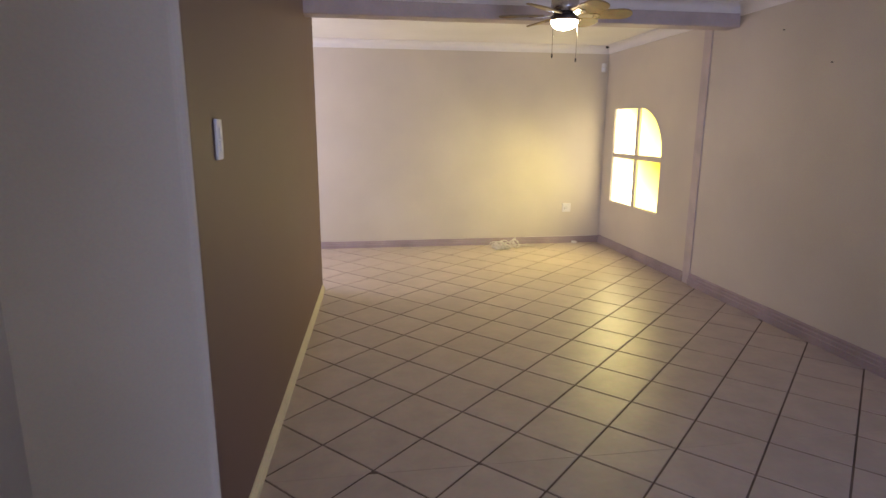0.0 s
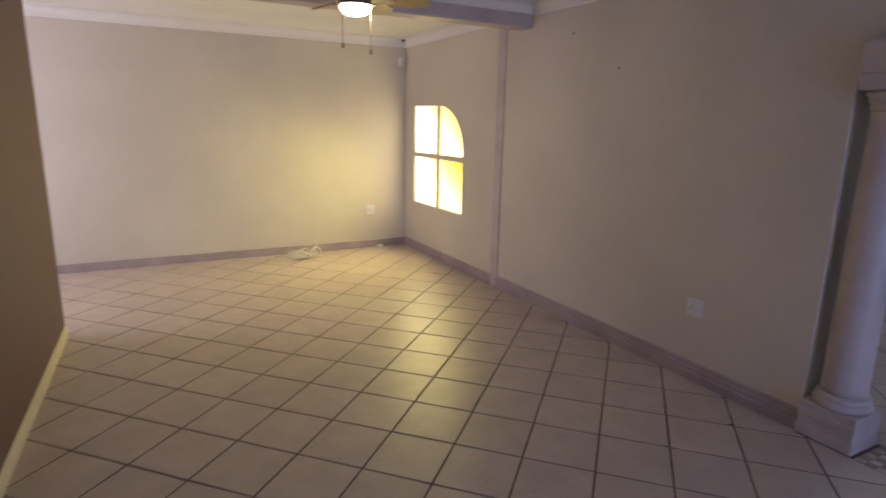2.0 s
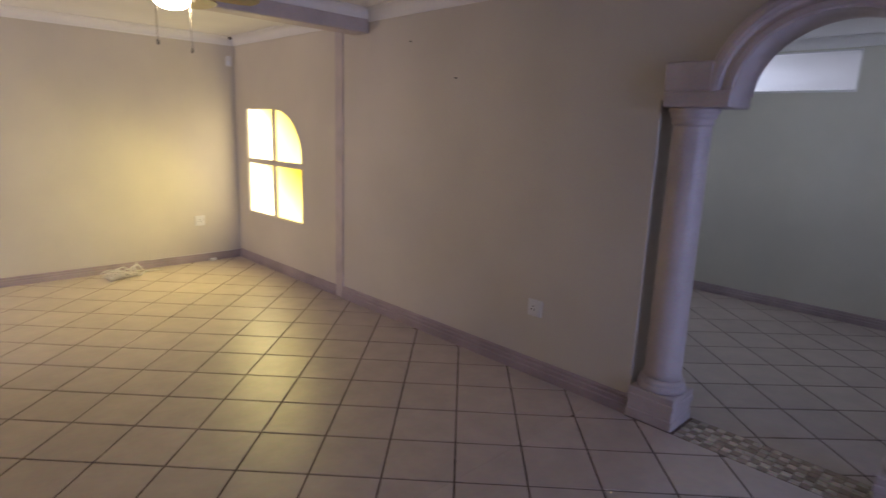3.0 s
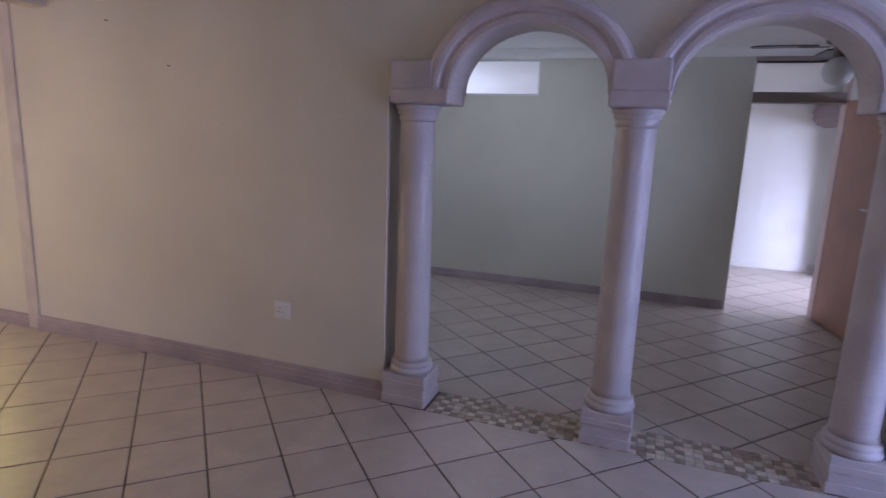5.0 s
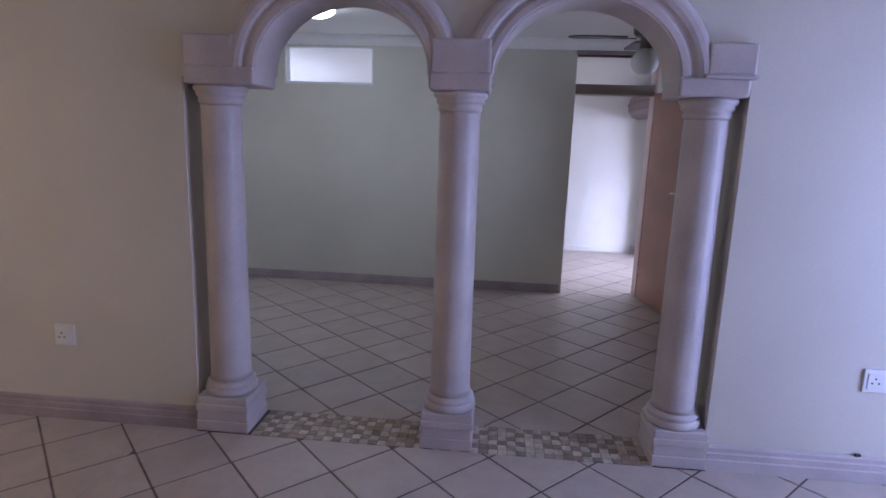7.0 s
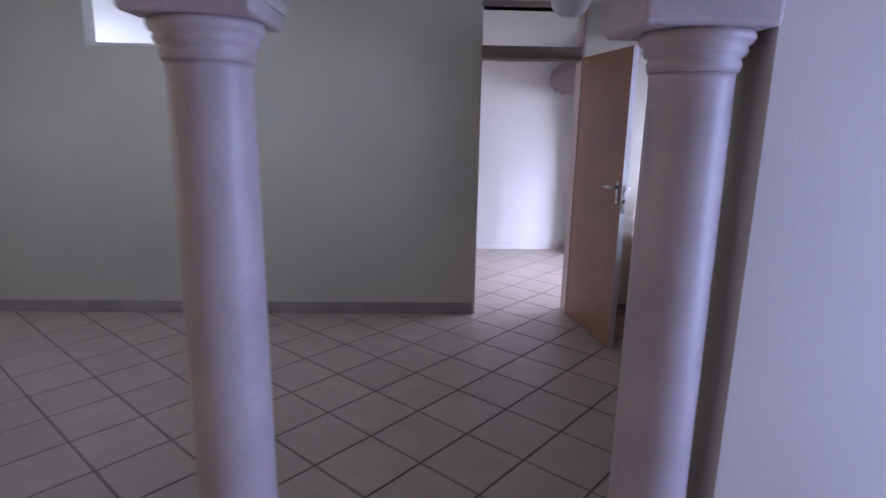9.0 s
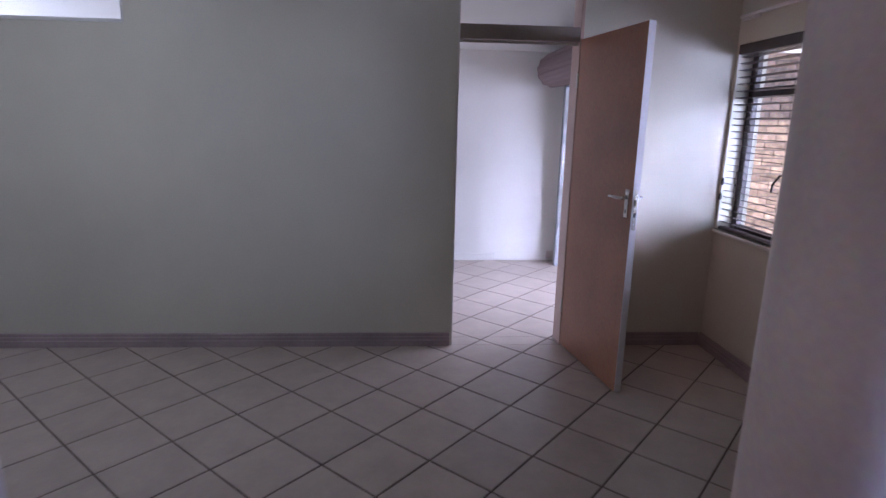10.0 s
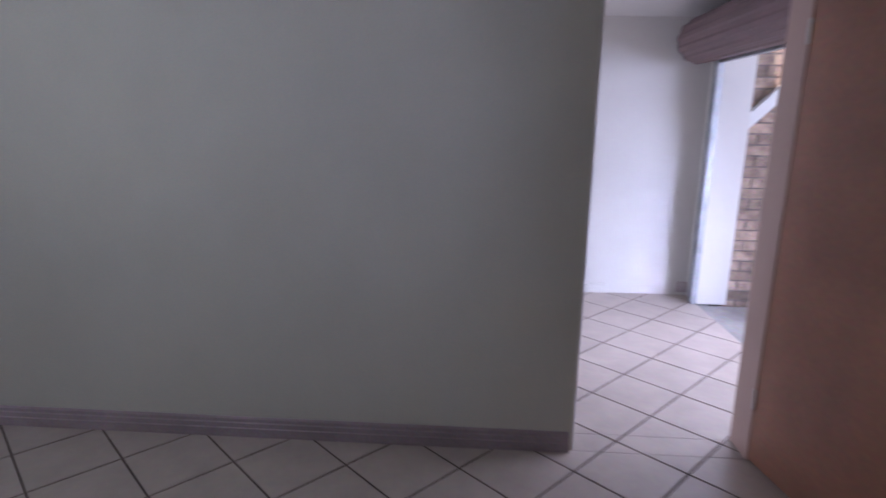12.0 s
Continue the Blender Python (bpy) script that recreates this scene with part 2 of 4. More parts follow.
# arcade wall between living and dining room
bm = bmesh.new()
outline = [(BACK - 0.2, 0), (-1.286, 0), (-1.286, 1.80), (A2 - AY, 1.80)] + arc(A2, SPRING, AY, AZ, 180, 0) + [(A2 + AY, 1.80), (A1 - AY, 1.80)] + arc(A1, SPRING, AY, AZ, 180, 0) + [(A1 + AY, 1.80), (1.300, 1.80), (1.300, 0), (4.75, 0), (4.75, TOP + 0.1), (BACK - 0.2, TOP + 0.1)]
prism(outline, in_x, 0, T, bm)
WY0, WY1, WZ0, WZ1, WM = 4.998, 6.203, 0.594, 1.767, 5.59
box(0, T, 4.75, WY0, 0, TOP + 0.1, bm=bm)
box(0, T, WY1, FAR + 0.2, 0, TOP + 0.1, bm=bm)
box(0, T, WY0, WY1, 0, WZ0, bm=bm)
prism([(WY1, WZ1), (WY1, TOP + 0.1), (WY0, TOP + 0.1)] + [(WM + (WM - WY0) * math.cos(radians(a)), 1.25 + (WZ1 - 1.25) * math.sin(radians(a))) for a in range(180, 89, -6)], in_x, 0, T, bm)
bmesh.ops.remove_doubles(bm, verts=bm.verts, dist=0.0005)
wall_a = thing("wall_east", bm, [WALL, WALL2], "cream painted plaster wall with twin arches", "wall", kind="structure")
for p in wall_a.data.polygons:
    if p.normal.x > 0.9:
        p.material_index = 1

thing("wall_north", box(-5.4, 0, FAR, FAR + 0.2, 0, TOP + 0.1), WALL, "plain cream painted end wall with white cornice", "wall", kind="structure")
def skewed(bm):
    for v in bm.verts:
        v.co.x += SKEW * (v.co.y - 2.85)
    return bm


bm = box(LEFT - 0.62, LEFT, 0.945, 4.53, 0, TOP + 0.1)
sharp = [e for e in bm.edges if abs(e.verts[0].co.x - LEFT) < 1e-4 and abs(e.verts[1].co.x - LEFT) < 1e-4 and abs(e.verts[0].co.z - e.verts[1].co.z) > 1]
bmesh.ops.bevel(bm, geom=sharp, offset=0.03, segments=5, affect="EDGES", profile=0.5)
skewed(bm)
# taupe taken darker than paint: the room face's shade is in this colour
TAUPE_SHADED = material("taupe_wall_shaded", (0.130, 0.074, 0.070), 0.55, vary=0.06, big=0.9, fine=120, bump=0.10)
ww = thing("wall_west", bm, [WALL, TAUPE_SHADED], "taupe partition wall, shade in its colour, cream rounded end", "wall", kind="structure")
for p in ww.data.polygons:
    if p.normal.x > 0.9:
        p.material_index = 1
thing("wall_nook", box(LEFT - 0.82, LEFT - 0.62, BACK, 1.5, 0, TOP + 0.1), WALL, "cream painted wall of the side passage", "wall", kind="structure")
# opening in the closing wall is added for the alcove fill lamp
bm = box(-5.6, -5.4, 1.4, 4.9, 0, TOP + 0.1)
box(-5.6, -5.4, 6.2, FAR + 0.2, 0, TOP + 0.1, bm=bm)
box(-5.6, -5.4, 4.9, 6.2, 0, 0.6, bm=bm)
box(-5.6, -5.4, 4.9, 6.2, 2.1, TOP + 0.1, bm=bm)
thing("wall_west_far", bm, WALL, "plain cream painted closing wall", "wall", kind="structure")
thing("wall_west_return", box(-5.4, LEFT - 0.62, 1.3, 1.5, 0, TOP + 0.1), WALL, "plain cream painted closing wall", "wall", kind="structure")
# the left gap, -4.25 to -3.55, is added for the passage fill lamp
bm = box(-5.6, -4.25, BACK - 0.2, BACK, 0, TOP + 0.1)
box(-3.55, -1.45, BACK - 0.2, BACK, 0, TOP + 0.1, bm=bm)
box(-4.25, -3.55, BACK - 0.2, BACK, 2.05, TOP + 0.1, bm=bm)
box(-0.45, 0, BACK - 0.2, BACK, 0, TOP + 0.1, bm=bm)
box(-1.45, -0.45, BACK - 0.2, BACK, 2.1, TOP + 0.1, bm=bm)
thing("wall_south", bm, WALL, "cream painted wall with a tall daylight opening", "wall", kind="structure")
# unseen pier added behind the camera, keeps back light off the partition end
thing("shade_pier", box(-2.75, -2.34, -1.5, -1.3, 0, TOP + 0.1), WALL, "plain cream pier added to shade the partition end", "wall", kind="structure")
thing("ceiling", box(-5.6, T, BACK - 0.2, FAR + 0.2, TOP, TOP + 0.15), CEIL, "white painted flat living room ceiling", "ceiling", kind="structure")

# beam across the living room
thing("beam", box(LEFT - 0.3, 0, 3.88, 4.06, 2.362, TOP, 0.012), MAUVE, "mauve painted ceiling beam", "beam", kind="structure")
thing("pilaster_strip", box(-0.014, 0.0, 4.252, 4.373, 0, TOP, 0.004), MAUVE, "narrow mauve painted pilaster strip on the wall", "trim", kind="structure")

# dining room
bm = bmesh.new()
DY0, DY1, DZ, TZ0, TZ1 = -1.718, -0.931, 2.029, 2.119, 2.394
HY0, HY1, HZ0, HZ1 = 1.072, 1.985, 2.056, 2.420
WT = 0.15
box(X2, X2 + WT, Y2 - 0.2, DY0, 0, 2.75, bm=bm)
box(X2, X2 + WT, DY0, DY1, TZ1, 2.75, bm=bm)
box(X2, X2 + WT, DY1, HY0, 0, 2.75, bm=bm)
box(X2, X2 + WT, HY0, HY1, 0, HZ0, bm=bm)
box(X2, X2 + WT, HY0, HY1, HZ1, 2.75, bm=bm)
box(X2, X2 + WT, HY1, Y2B + 0.2, 0, 2.75, bm=bm)
wall_b = thing("wall_dining_east", bm, [WALL2, WHITE_WALL], "grey-green painted wall with doorway and high window", "wall", kind="structure")
for p in wall_b.data.polygons:
    if p.normal.x > 0.9:
        p.material_index = 1
GX0, GX1, GZ0, GZ1 = 1.15, 3.172, 0.851, 2.043
bm = box(T, GX0, Y2 - 0.2, Y2, 0, 2.75)
box(GX1, X2, Y2 - 0.2, Y2, 0, 2.75, bm=bm)
box(GX0, GX1, Y2 - 0.2, Y2, 0, GZ0, bm=bm)
box(GX0, GX1, Y2 - 0.2, Y2, GZ1, 2.75, bm=bm)
thing("wall_dining_south", bm, WALL2, "grey-green painted wall with a wide window", "wall", kind="structure")
# opening added to let the dining fill lamp in
bm = box(T, 0.9, Y2B, Y2B + 0.2, 0, 2.75)
box(2.3, X2, Y2B, Y2B + 0.2, 0, 2.75, bm=bm)
box(0.9, 2.3, Y2B, Y2B + 0.2, 0, 0.9, bm=bm)
box(0.9, 2.3, Y2B, Y2B + 0.2, 2.1, 2.75, bm=bm)
thing("wall_dining_north", bm, WALL2, "grey-green painted wall with an opening added for a lamp", "wall", kind="structure")
thing("ceiling_dining", box(T, X2, Y2, Y2B, TOP - 0.02, TOP + 0.15), CEIL, "white painted dining room ceiling", "ceiling", kind="structure")

# room past the door
bm = box(X3, X3 + 0.2, Y3 - 0.2, 3.6, 0, 2.8)
thing("wall_garage_east", bm, WHITE_WALL, "white painted plaster wall with low socket trunking", "wall", kind="structure")
RX0, RX1, RZ = 3.48, 5.45, 2.0
bm = box(X2 + WT, RX0, Y3 - 0.24, Y3, 0, 2.8)
box(RX1, X3, Y3 - 0.24, Y3, 0, 2.8, bm=bm)
box(RX0, RX1, Y3 - 0.24, Y3, RZ, 2.8, bm=bm)
thing("wall_garage_south", bm, WHITE_WALL, "white painted wall with an open roller door", "wall", kind="structure")
# gap in this wall is added for the garage fill lamp
bm = box(X2 + WT, 3.75, 3.4, 3.6, 0, 2.8)
box(5.35, X3, 3.4, 3.6, 0, 2.8, bm=bm)
box(3.75, 5.35, 3.4, 3.6, 0, 0.85, bm=bm)
box(3.75, 5.35, 3.4, 3.6, 2.05, 2.8, bm=bm)
thing("wall_garage_north", bm, WHITE_WALL, "plain white painted wall", "wall", kind="structure")
thing("ceiling_garage", prism([(X2 + WT, 2.46), (X3, 2.26), (X3, 2.6), (X2 + WT, 2.8)], in_y, Y3, 3.4), CEIL, "white painted sloping ceiling", "ceiling", kind="structure")

# ground outside
thing("apron", box(RX0 - 0.4, RX1, -4.4, Y3, -0.16, -0.014, 0.004), CONCRETE, "pale concrete apron before the roller door", "paving", kind="structure")
thing("ground", box(-60, 60, -80, 60, -0.5, -0.16), CONCRETE, "pale concrete yard paving", "ground", kind="structure")


# cornices and skirtings
def cornice(name, line_fn, d0, d1, z, mat=CORNICE, size=0.092):
    prof = [(0, -size), (0.012, -size), (0.016, -size + 0.012)] + [(0.016 + (size - 0.03) * (1 - math.cos(radians(a))), -size + 0.012 + (size - 0.02) * math.sin(radians(a))) for a in range(10, 91, 16)] + [(size, -0.008), (size, 0), (0, 0)]
    bm = prism([(a, b + z) for a, b in prof], line_fn, d0, d1)
    return thing(name, bm, mat, "white coved plaster cornice", "cornice", kind="structure")


cornice("cornice", lambda a, b, d: (-a, d, b), BACK, 3.88, TOP)
cornice("cornice", lambda a, b, d: (-a, d, b), 4.06, FAR, TOP)
cornice("cornice", lambda a, b, d: (d, FAR - a, b), -5.4, 0, TOP)
cornice("cornice", lambda a, b, d: (d, 3.88 - a, b), LEFT, 0, TOP, size=0.075)
cornice("cornice", lambda a, b, d: (LEFT + a + SKEW * (d - 2.85), d, b), 0.945, 3.88, TOP)
cornice("cornice", lambda a, b, d: (LEFT + a + SKEW * (d - 2.85), d, b), 4.06, 4.53, TOP)
cornice("cornice", lambda a, b, d: (X2 - a, d, b), Y2, Y2B, TOP - 0.02)
cornice("cornice", lambda a, b, d: (d, Y2 + a, b), T, X2, TOP - 0.02)
cornice("cornice", lambda a, b, d: (T + a, d, b), Y2, Y2B, TOP - 0.02)

SKIRT_PROFILE = [(0, 0), (0.022, 0), (0.022, 0.042), (0.017, 0.046), (0.017, 0.066), (0.012, 0.071), (0.012, 0.086), (0.006, 0.092), (0, 0.093)]


def skirting(line_fn, d0, d1, mat=SKIRT, scale=1.0, label="mauve painted moulded skirting board"):
    bm = prism([(a, b * scale) for a, b in SKIRT_PROFILE], line_fn, d0, d1)
    return thing("baseboard", bm, mat, label, "skirting", kind="structure")


# same mauve as the length from BACK; its shade is in the darker SKIRT
skirting(lambda a, b, d: (-1.4 * a, d, b), 1.30, 4.252, SKIRT, 1.25)
skirting(lambda a, b, d: (-a, d, b), 4.373, FAR - 0.022, scale=1.1)
skirting(lambda a, b, d: (-1.75 * a, d, b), BACK, -1.291, MAUVE, 1.3)
skirting(lambda a, b, d: (d, FAR - a, b), -5.4, 0, scale=0.95)
skirting(lambda a, b, d: (LEFT + a * 0.8 + SKEW * (d - 2.85), d, b), 0.975, 4.50, CREAM_SKIRT, 0.75, "cream painted narrow skirting board")
skirting(lambda a, b, d: (X2 - a, d, b), DY1 + 0.01, Y2B)
skirting(lambda a, b, d: (X2 - a, d, b), Y2 + 0.022, DY0 - 0.03)
skirting(lambda a, b, d: (d, Y2 + a, b), T, X2)
skirting(lambda a, b, d: (T + a, d, b), 1.31, Y2B)
skirting(lambda a, b, d: (T + a, d, b), Y2, -1.29)

# ---------------------------------------------------------------- arcade mouldings


def archivolt(cy):
    bm = bmesh.new()
    # moulded profile swept round the arch: distance out from the intrados, and how far it stands proud
    profile = [(0.0, 0.010), (0.0, -0.030), (0.006, -0.036), (0.030, -0.036), (0.037, -0.030), (0.041, -0.028), (0.048, -0.028), (0.052, -0.030), (0.062, -0.041), (0.080, -0.047), (0.100, -0.045), (0.114, -0.036), (0.122, -0.024), (0.128, -0.010), (0.128, 0.006)]
    own = bmesh.new()
    rings = [[own.verts.new((px, a, b)) for a, b in arc(cy, SPRING, AY + r * 1.14, AZ + r * 1.14, 180, 0, 44)] for r, px in profile]
    for r, s in zip(rings, rings[1:]):
        for k in range(44):
            own.faces.new((r[k], r[k + 1], s[k + 1], s[k]))
    for k in (0, 44):
        own.faces.new([r[k] for r in rings])
    merge(bm, own)
    # soffit lining through the wall
    own = bmesh.new()
    ring = arc(cy, SPRING, AY, AZ, 180, 0, 36)
    low = arc(cy, SPRING, AY - 0.004, AZ - 0.004, 180, 0, 36)
    rows = [[own.verts.new((x, a, b)) for a, b in line] for x, line in ((-0.03, ring), (-0.03, low), (T + 0.02, low), (T + 0.02, ring))]
    for r, s in zip(rows, rows[1:]):
        for k in range(36):
            own.faces.new((r[k], r[k + 1], s[k + 1], s[k]))
    merge(bm, own)
    return thing("arch_moulding", bm, MAUVE, "mauve painted stepped plaster arch moulding", "arch", "arcade arches")


archivolt(A1)
archivolt(A2)


def column(y, y_in0, y_in1, wide0, wide1, top0, top1, ledge=False):
    """Column between y_in0 and y_in1 (pedestal), impost from wide0 to wide1, its block from top0 to top1."""
    c = holder("column", (0.09, y, 0), "mauve painted round column on a square pedestal", "column", "arcade columns")
    off = Matrix.Translation((-0.09, -y, 0))

    def put(name, bm, label="", smooth=False):
        bmesh.ops.transform(bm, matrix=off, verts=bm.verts)
        return part(name, bm, MAUVE, c, label, smooth)

    ped = bmesh.new()
    # two moulded courses below, two plain courses above, each a little in or out
    for out, z0, z1, soft in ((0.000, 0.0, 0.060, 0.007), (0.004, 0.054, 0.118, 0.009), (-0.002, 0.112, 0.152, 0.007), (0.003, 0.148, 0.192, 0.008)):
        box(-0.042 + out, 0.222 - out, y_in0 + out, y_in1 - out, z0, z1, soft, ped, 3)
    put("pedestal", ped)
    put("base", lathe([(0.128, 0.192), (0.134, 0.204), (0.134, 0.218), (0.126, 0.228), (0.120, 0.231), (0.124, 0.238), (0.124, 0.250), (0.116, 0.258), (0.104, 0.268)], m=Matrix.Translation((0.09, y, 0))), smooth=True)
    put("shaft", lathe([(0.108, 0.268), (0.102, 0.30)] + [(0.102 - 0.006 * k / 10, 0.30 + 1.36 * k / 10) for k in range(1, 11)] + [(0.096, 1.672)], seg=48, m=Matrix.Translation((0.09, y, 0))), smooth=True)
    put("capital", lathe([(0.099, 1.672), (0.104, 1.682), (0.106, 1.694), (0.101, 1.704), (0.112, 1.711), (0.116, 1.722), (0.112, 1.731), (0.124, 1.738), (0.128, 1.750), (0.124, 1.762)], m=Matrix.Translation((0.09, y, 0))), smooth=True)
    imp = bmesh.new()
    box(-0.048, 0.228, wide0, wide1, 1.762, 1.842, 0.012, imp, 3)
    if ledge:
        box(-0.058, 0.236, top0 - 0.010, top1 + 0.010, 1.838, 1.856, 0.006, imp)
    box(-0.048, T + 0.006, top0, top1, 1.838, 1.986, 0.012, imp, 3)
    put("impost", imp)
    return c


column(1.156, 1.018, 1.296, 0.932, 1.272, 1.028, 1.274)
column(-0.018, -0.148, 0.118, -0.160, 0.120, -0.154, 0.112)
column(-1.145, -1.290, -1.027, -1.268, -0.970, -1.284, -1.080, True)
# ---------------------------------------------------------------- arched amber window
def clip_box(poly, x0, x1, y0, y1):
    for axis, limit, keep in ((0, x0, 1), (0, x1, -1), (1, y0, 1), (1, y1, -1)):
        out = []
        for p, q in zip(poly, poly[1:] + poly[:1]):
            a, b = (p[axis] - limit) * keep, (q[axis] - limit) * keep
            if a >= 0:
                out.append(p)
            if (a < 0) != (b < 0):
                f = a / (a - b)
                out.append((p[0] + f * (q[0] - p[0]), p[1] + f * (q[1] - p[1])))
        poly = out
    return poly


win = holder("window_1", (0.09, WM, WZ0), "cream framed arched window glowing amber", "window", kind="structure")


def wpart(name, bm, mat, parent=win, label="", smooth=False):
    bmesh.ops.transform(bm, matrix=Matrix.Translation(-parent.matrix_world.translation), verts=bm.verts)
    return part(name, bm, mat, parent, label, smooth)


def arch_line(inset):
    r = WM - WY0 - inset
    return [(WY1 - inset, WZ0 + inset), (WY1 - inset, WZ1 - inset), (WM, WZ1 - inset)] + [(WM - r * math.sin(radians(a)), 1.25 + (WZ1 - 1.25 - inset) * math.cos(radians(a))) for a in range(6, 91, 6)] + [(WY0 + inset, WZ0 + inset)]


def ring_prism(outer, inner, x0, x1):
    own = bmesh.new()
    rows = [[own.verts.new((x, a, b)) for a, b in line] for x, line in ((x0, outer), (x0, inner), (x1, inner), (x1, outer))]
    n = len(outer)
    for r in range(4):
        for k in range(n):
            own.faces.new((rows[r][k], rows[r][(k + 1) % n], rows[(r + 1) % 4][(k + 1) % n], rows[(r + 1) % 4][k]))
    return own


FRAME_WHITE = material("cream_window_frame_paint", (0.66, 0.61, 0.53), 0.5, vary=0.04)
wpart("window_frame", ring_prism(arch_line(0.0), arch_line(0.012), 0.012, 0.07), FRAME_WHITE)
wpart("mullion", box(0.008, 0.050, WM - 0.034, WM + 0.034, WZ0 + 0.008, WZ1 - 0.008, 0.005), FRAME_WHITE)
wpart("glazing_bar", box(0.010, 0.048, WY0 + 0.008, WY1 - 0.008, 1.158, 1.216, 0.005), FRAME_WHITE)
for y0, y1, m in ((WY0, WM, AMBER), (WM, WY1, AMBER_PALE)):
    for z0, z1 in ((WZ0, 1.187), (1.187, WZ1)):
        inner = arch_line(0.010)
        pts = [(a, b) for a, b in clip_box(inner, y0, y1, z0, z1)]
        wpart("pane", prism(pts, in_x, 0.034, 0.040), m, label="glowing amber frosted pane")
thing("window_backing", box(0.16, 0.19, WY0 - 0.1, WY1 + 0.1, WZ0 - 0.1, WZ1 + 0.1), WALL, "plain wall closing the lit window niche", "wall", kind="structure")

# ---------------------------------------------------------------- living room things


def ceiling_fan(at, blade_len, hub_mat, blade_mat, turn, label, light, count=6, chains=True, hub_r=0.085, pitch=9, drop=0.0):
    """Fan hanging from z=0 of its holder downwards."""
    f = holder("ceiling_fan", pose(*at, 0, 0, turn), label, "ceiling fan")
    part("canopy", lathe([(0.02, drop - 0.075), (0.055, drop - 0.055), (0.065, drop)]), hub_mat, f, smooth=True)
    part("downrod", lathe([(0.014, -0.14), (0.014, drop - 0.06)], seg=16), hub_mat, f, smooth=True)
    part("motor_housing", lathe([(hub_r * 0.8, -0.272), (hub_r, -0.258), (hub_r * 1.05, -0.235), (hub_r * 1.05, -0.175), (hub_r * 0.8, -0.15), (0.03, -0.135)]), hub_mat, f, smooth=True)
    for k in range(count):
        m = pose(0, 0, -0.278, 0, 0, 360 / count * k) @ pose(0, 0, 0, pitch, 0, 0)
        w0, w1 = 0.05, 0.070
        n = 8
        out = [(0.13, -w0), (0.13, w0), (blade_len - w1, w1)] + [(blade_len - w1 + w1 * math.sin(radians(180 * j / n)), w1 * math.cos(radians(180 * j / n))) for j in range(1, n)] + [(blade_len - w1, -w1)]
        bm = prism(out, in_z, -0.004, 0.004)
        bmesh.ops.transform(bm, matrix=m, verts=bm.verts)
        b = part("blade", bm, blade_mat, f)
        bm = prism([(hub_r * 0.8, -0.016), (0.20, -0.03), (0.23, 0), (0.20, 0.03), (hub_r * 0.8, 0.016)], in_z, -0.010, -0.005)
        bmesh.ops.transform(bm, matrix=m, verts=bm.verts)
        part("blade_bracket", bm, hub_mat, b)
    if light == "bowl":
        part("light_collar", lathe([(0.088, -0.315), (0.092, -0.30), (0.088, -0.285), (0.07, -0.268)]), BRONZE, f, smooth=True)
        part("lamp_bowl", lathe([(0.012, -0.372), (0.05, -0.364), (0.076, -0.346), (0.086, -0.326), (0.087, -0.315)]), LAMP_GLOW, f, "lit warm frosted glass bowl", smooth=True)
    if light == "globe":
        part("lamp_neck", lathe([(0.038, -0.35), (0.042, -0.34), (0.042, -0.28), (0.05, -0.26)]), BRONZE, f, smooth=True)
        part("lamp_globe", lathe([(0.002, -0.515)] + [(0.088 * math.sin(radians(a)), -0.427 - 0.088 * math.cos(radians(a))) for a in range(12, 160, 12)] + [(0.034, -0.345)]), OPAL, f, "unlit white opal globe", smooth=True)
    if chains:
        for dx, dy, drop in ((-0.088, 0.03, 0.525), (0.08, -0.05, 0.54)):
            c = part("pull_chain", tube([(dx, dy, -0.27), (dx * 1.1, dy, -0.30), (dx * 1.1, dy, -drop)], 0.0022, seg=6), CHROME, f)
            part("chain_knob", lathe([(0.003, -drop - 0.028), (0.006, -drop - 0.022), (0.006, -drop - 0.006), (0.003, -drop)], seg=12, m=Matrix.Translation((dx * 1.1, dy, 0))), DARK_PLASTIC, c, "dark pull-chain knob", smooth=True)
    return f


ceiling_fan((-1.876, 3.0, TOP - 0.026), 0.43, CHROME, BLADE, 43, "nickel ceiling fan with tan blades and lit bowl", "bowl", pitch=-14, drop=0.026)


def plate(name, at, wide, high, label, category, detail, group=""):
    """Wall plate built facing local -y, turned by its pose."""
    p = holder(name, at, label, category, group)
    part("cover_plate", box(-wide / 2, wide / 2, -0.011, 0, -high / 2, high / 2, 0.004), WHITE_PLASTIC, p)
    if detail == "socket":
        part("socket_face", box(-wide * 0.36, wide * 0.30, -0.0145, -0.010, -high * 0.34, high * 0.30, 0.002), WHITE_PLASTIC, p)
        for x, z in ((-0.012, 0.012), (-0.026, -0.010), (0.004, -0.010)):
            bm = lathe([(0.0045, 0), (0.0045, 0.002)], seg=12, m=pose(x, -0.0148, z, 90, 0, 0))
            part("pin_hole", bm, DARK_PLASTIC, p)
        part("rocker", box(wide * 0.33, wide * 0.44, -0.016, -0.010, high * 0.05, high * 0.30, 0.002), WHITE_PLASTIC, p)
    elif detail == "switch":
        part("rocker", box(-wide * 0.22, wide * 0.22, -0.016, -0.010, high * 0.02, high * 0.30, 0.002), WHITE_PLASTIC, p)
        part("rocker", box(-wide * 0.22, wide * 0.22, -0.016, -0.010, -high * 0.30, -high * 0.02, 0.002), WHITE_PLASTIC, p)
    return p


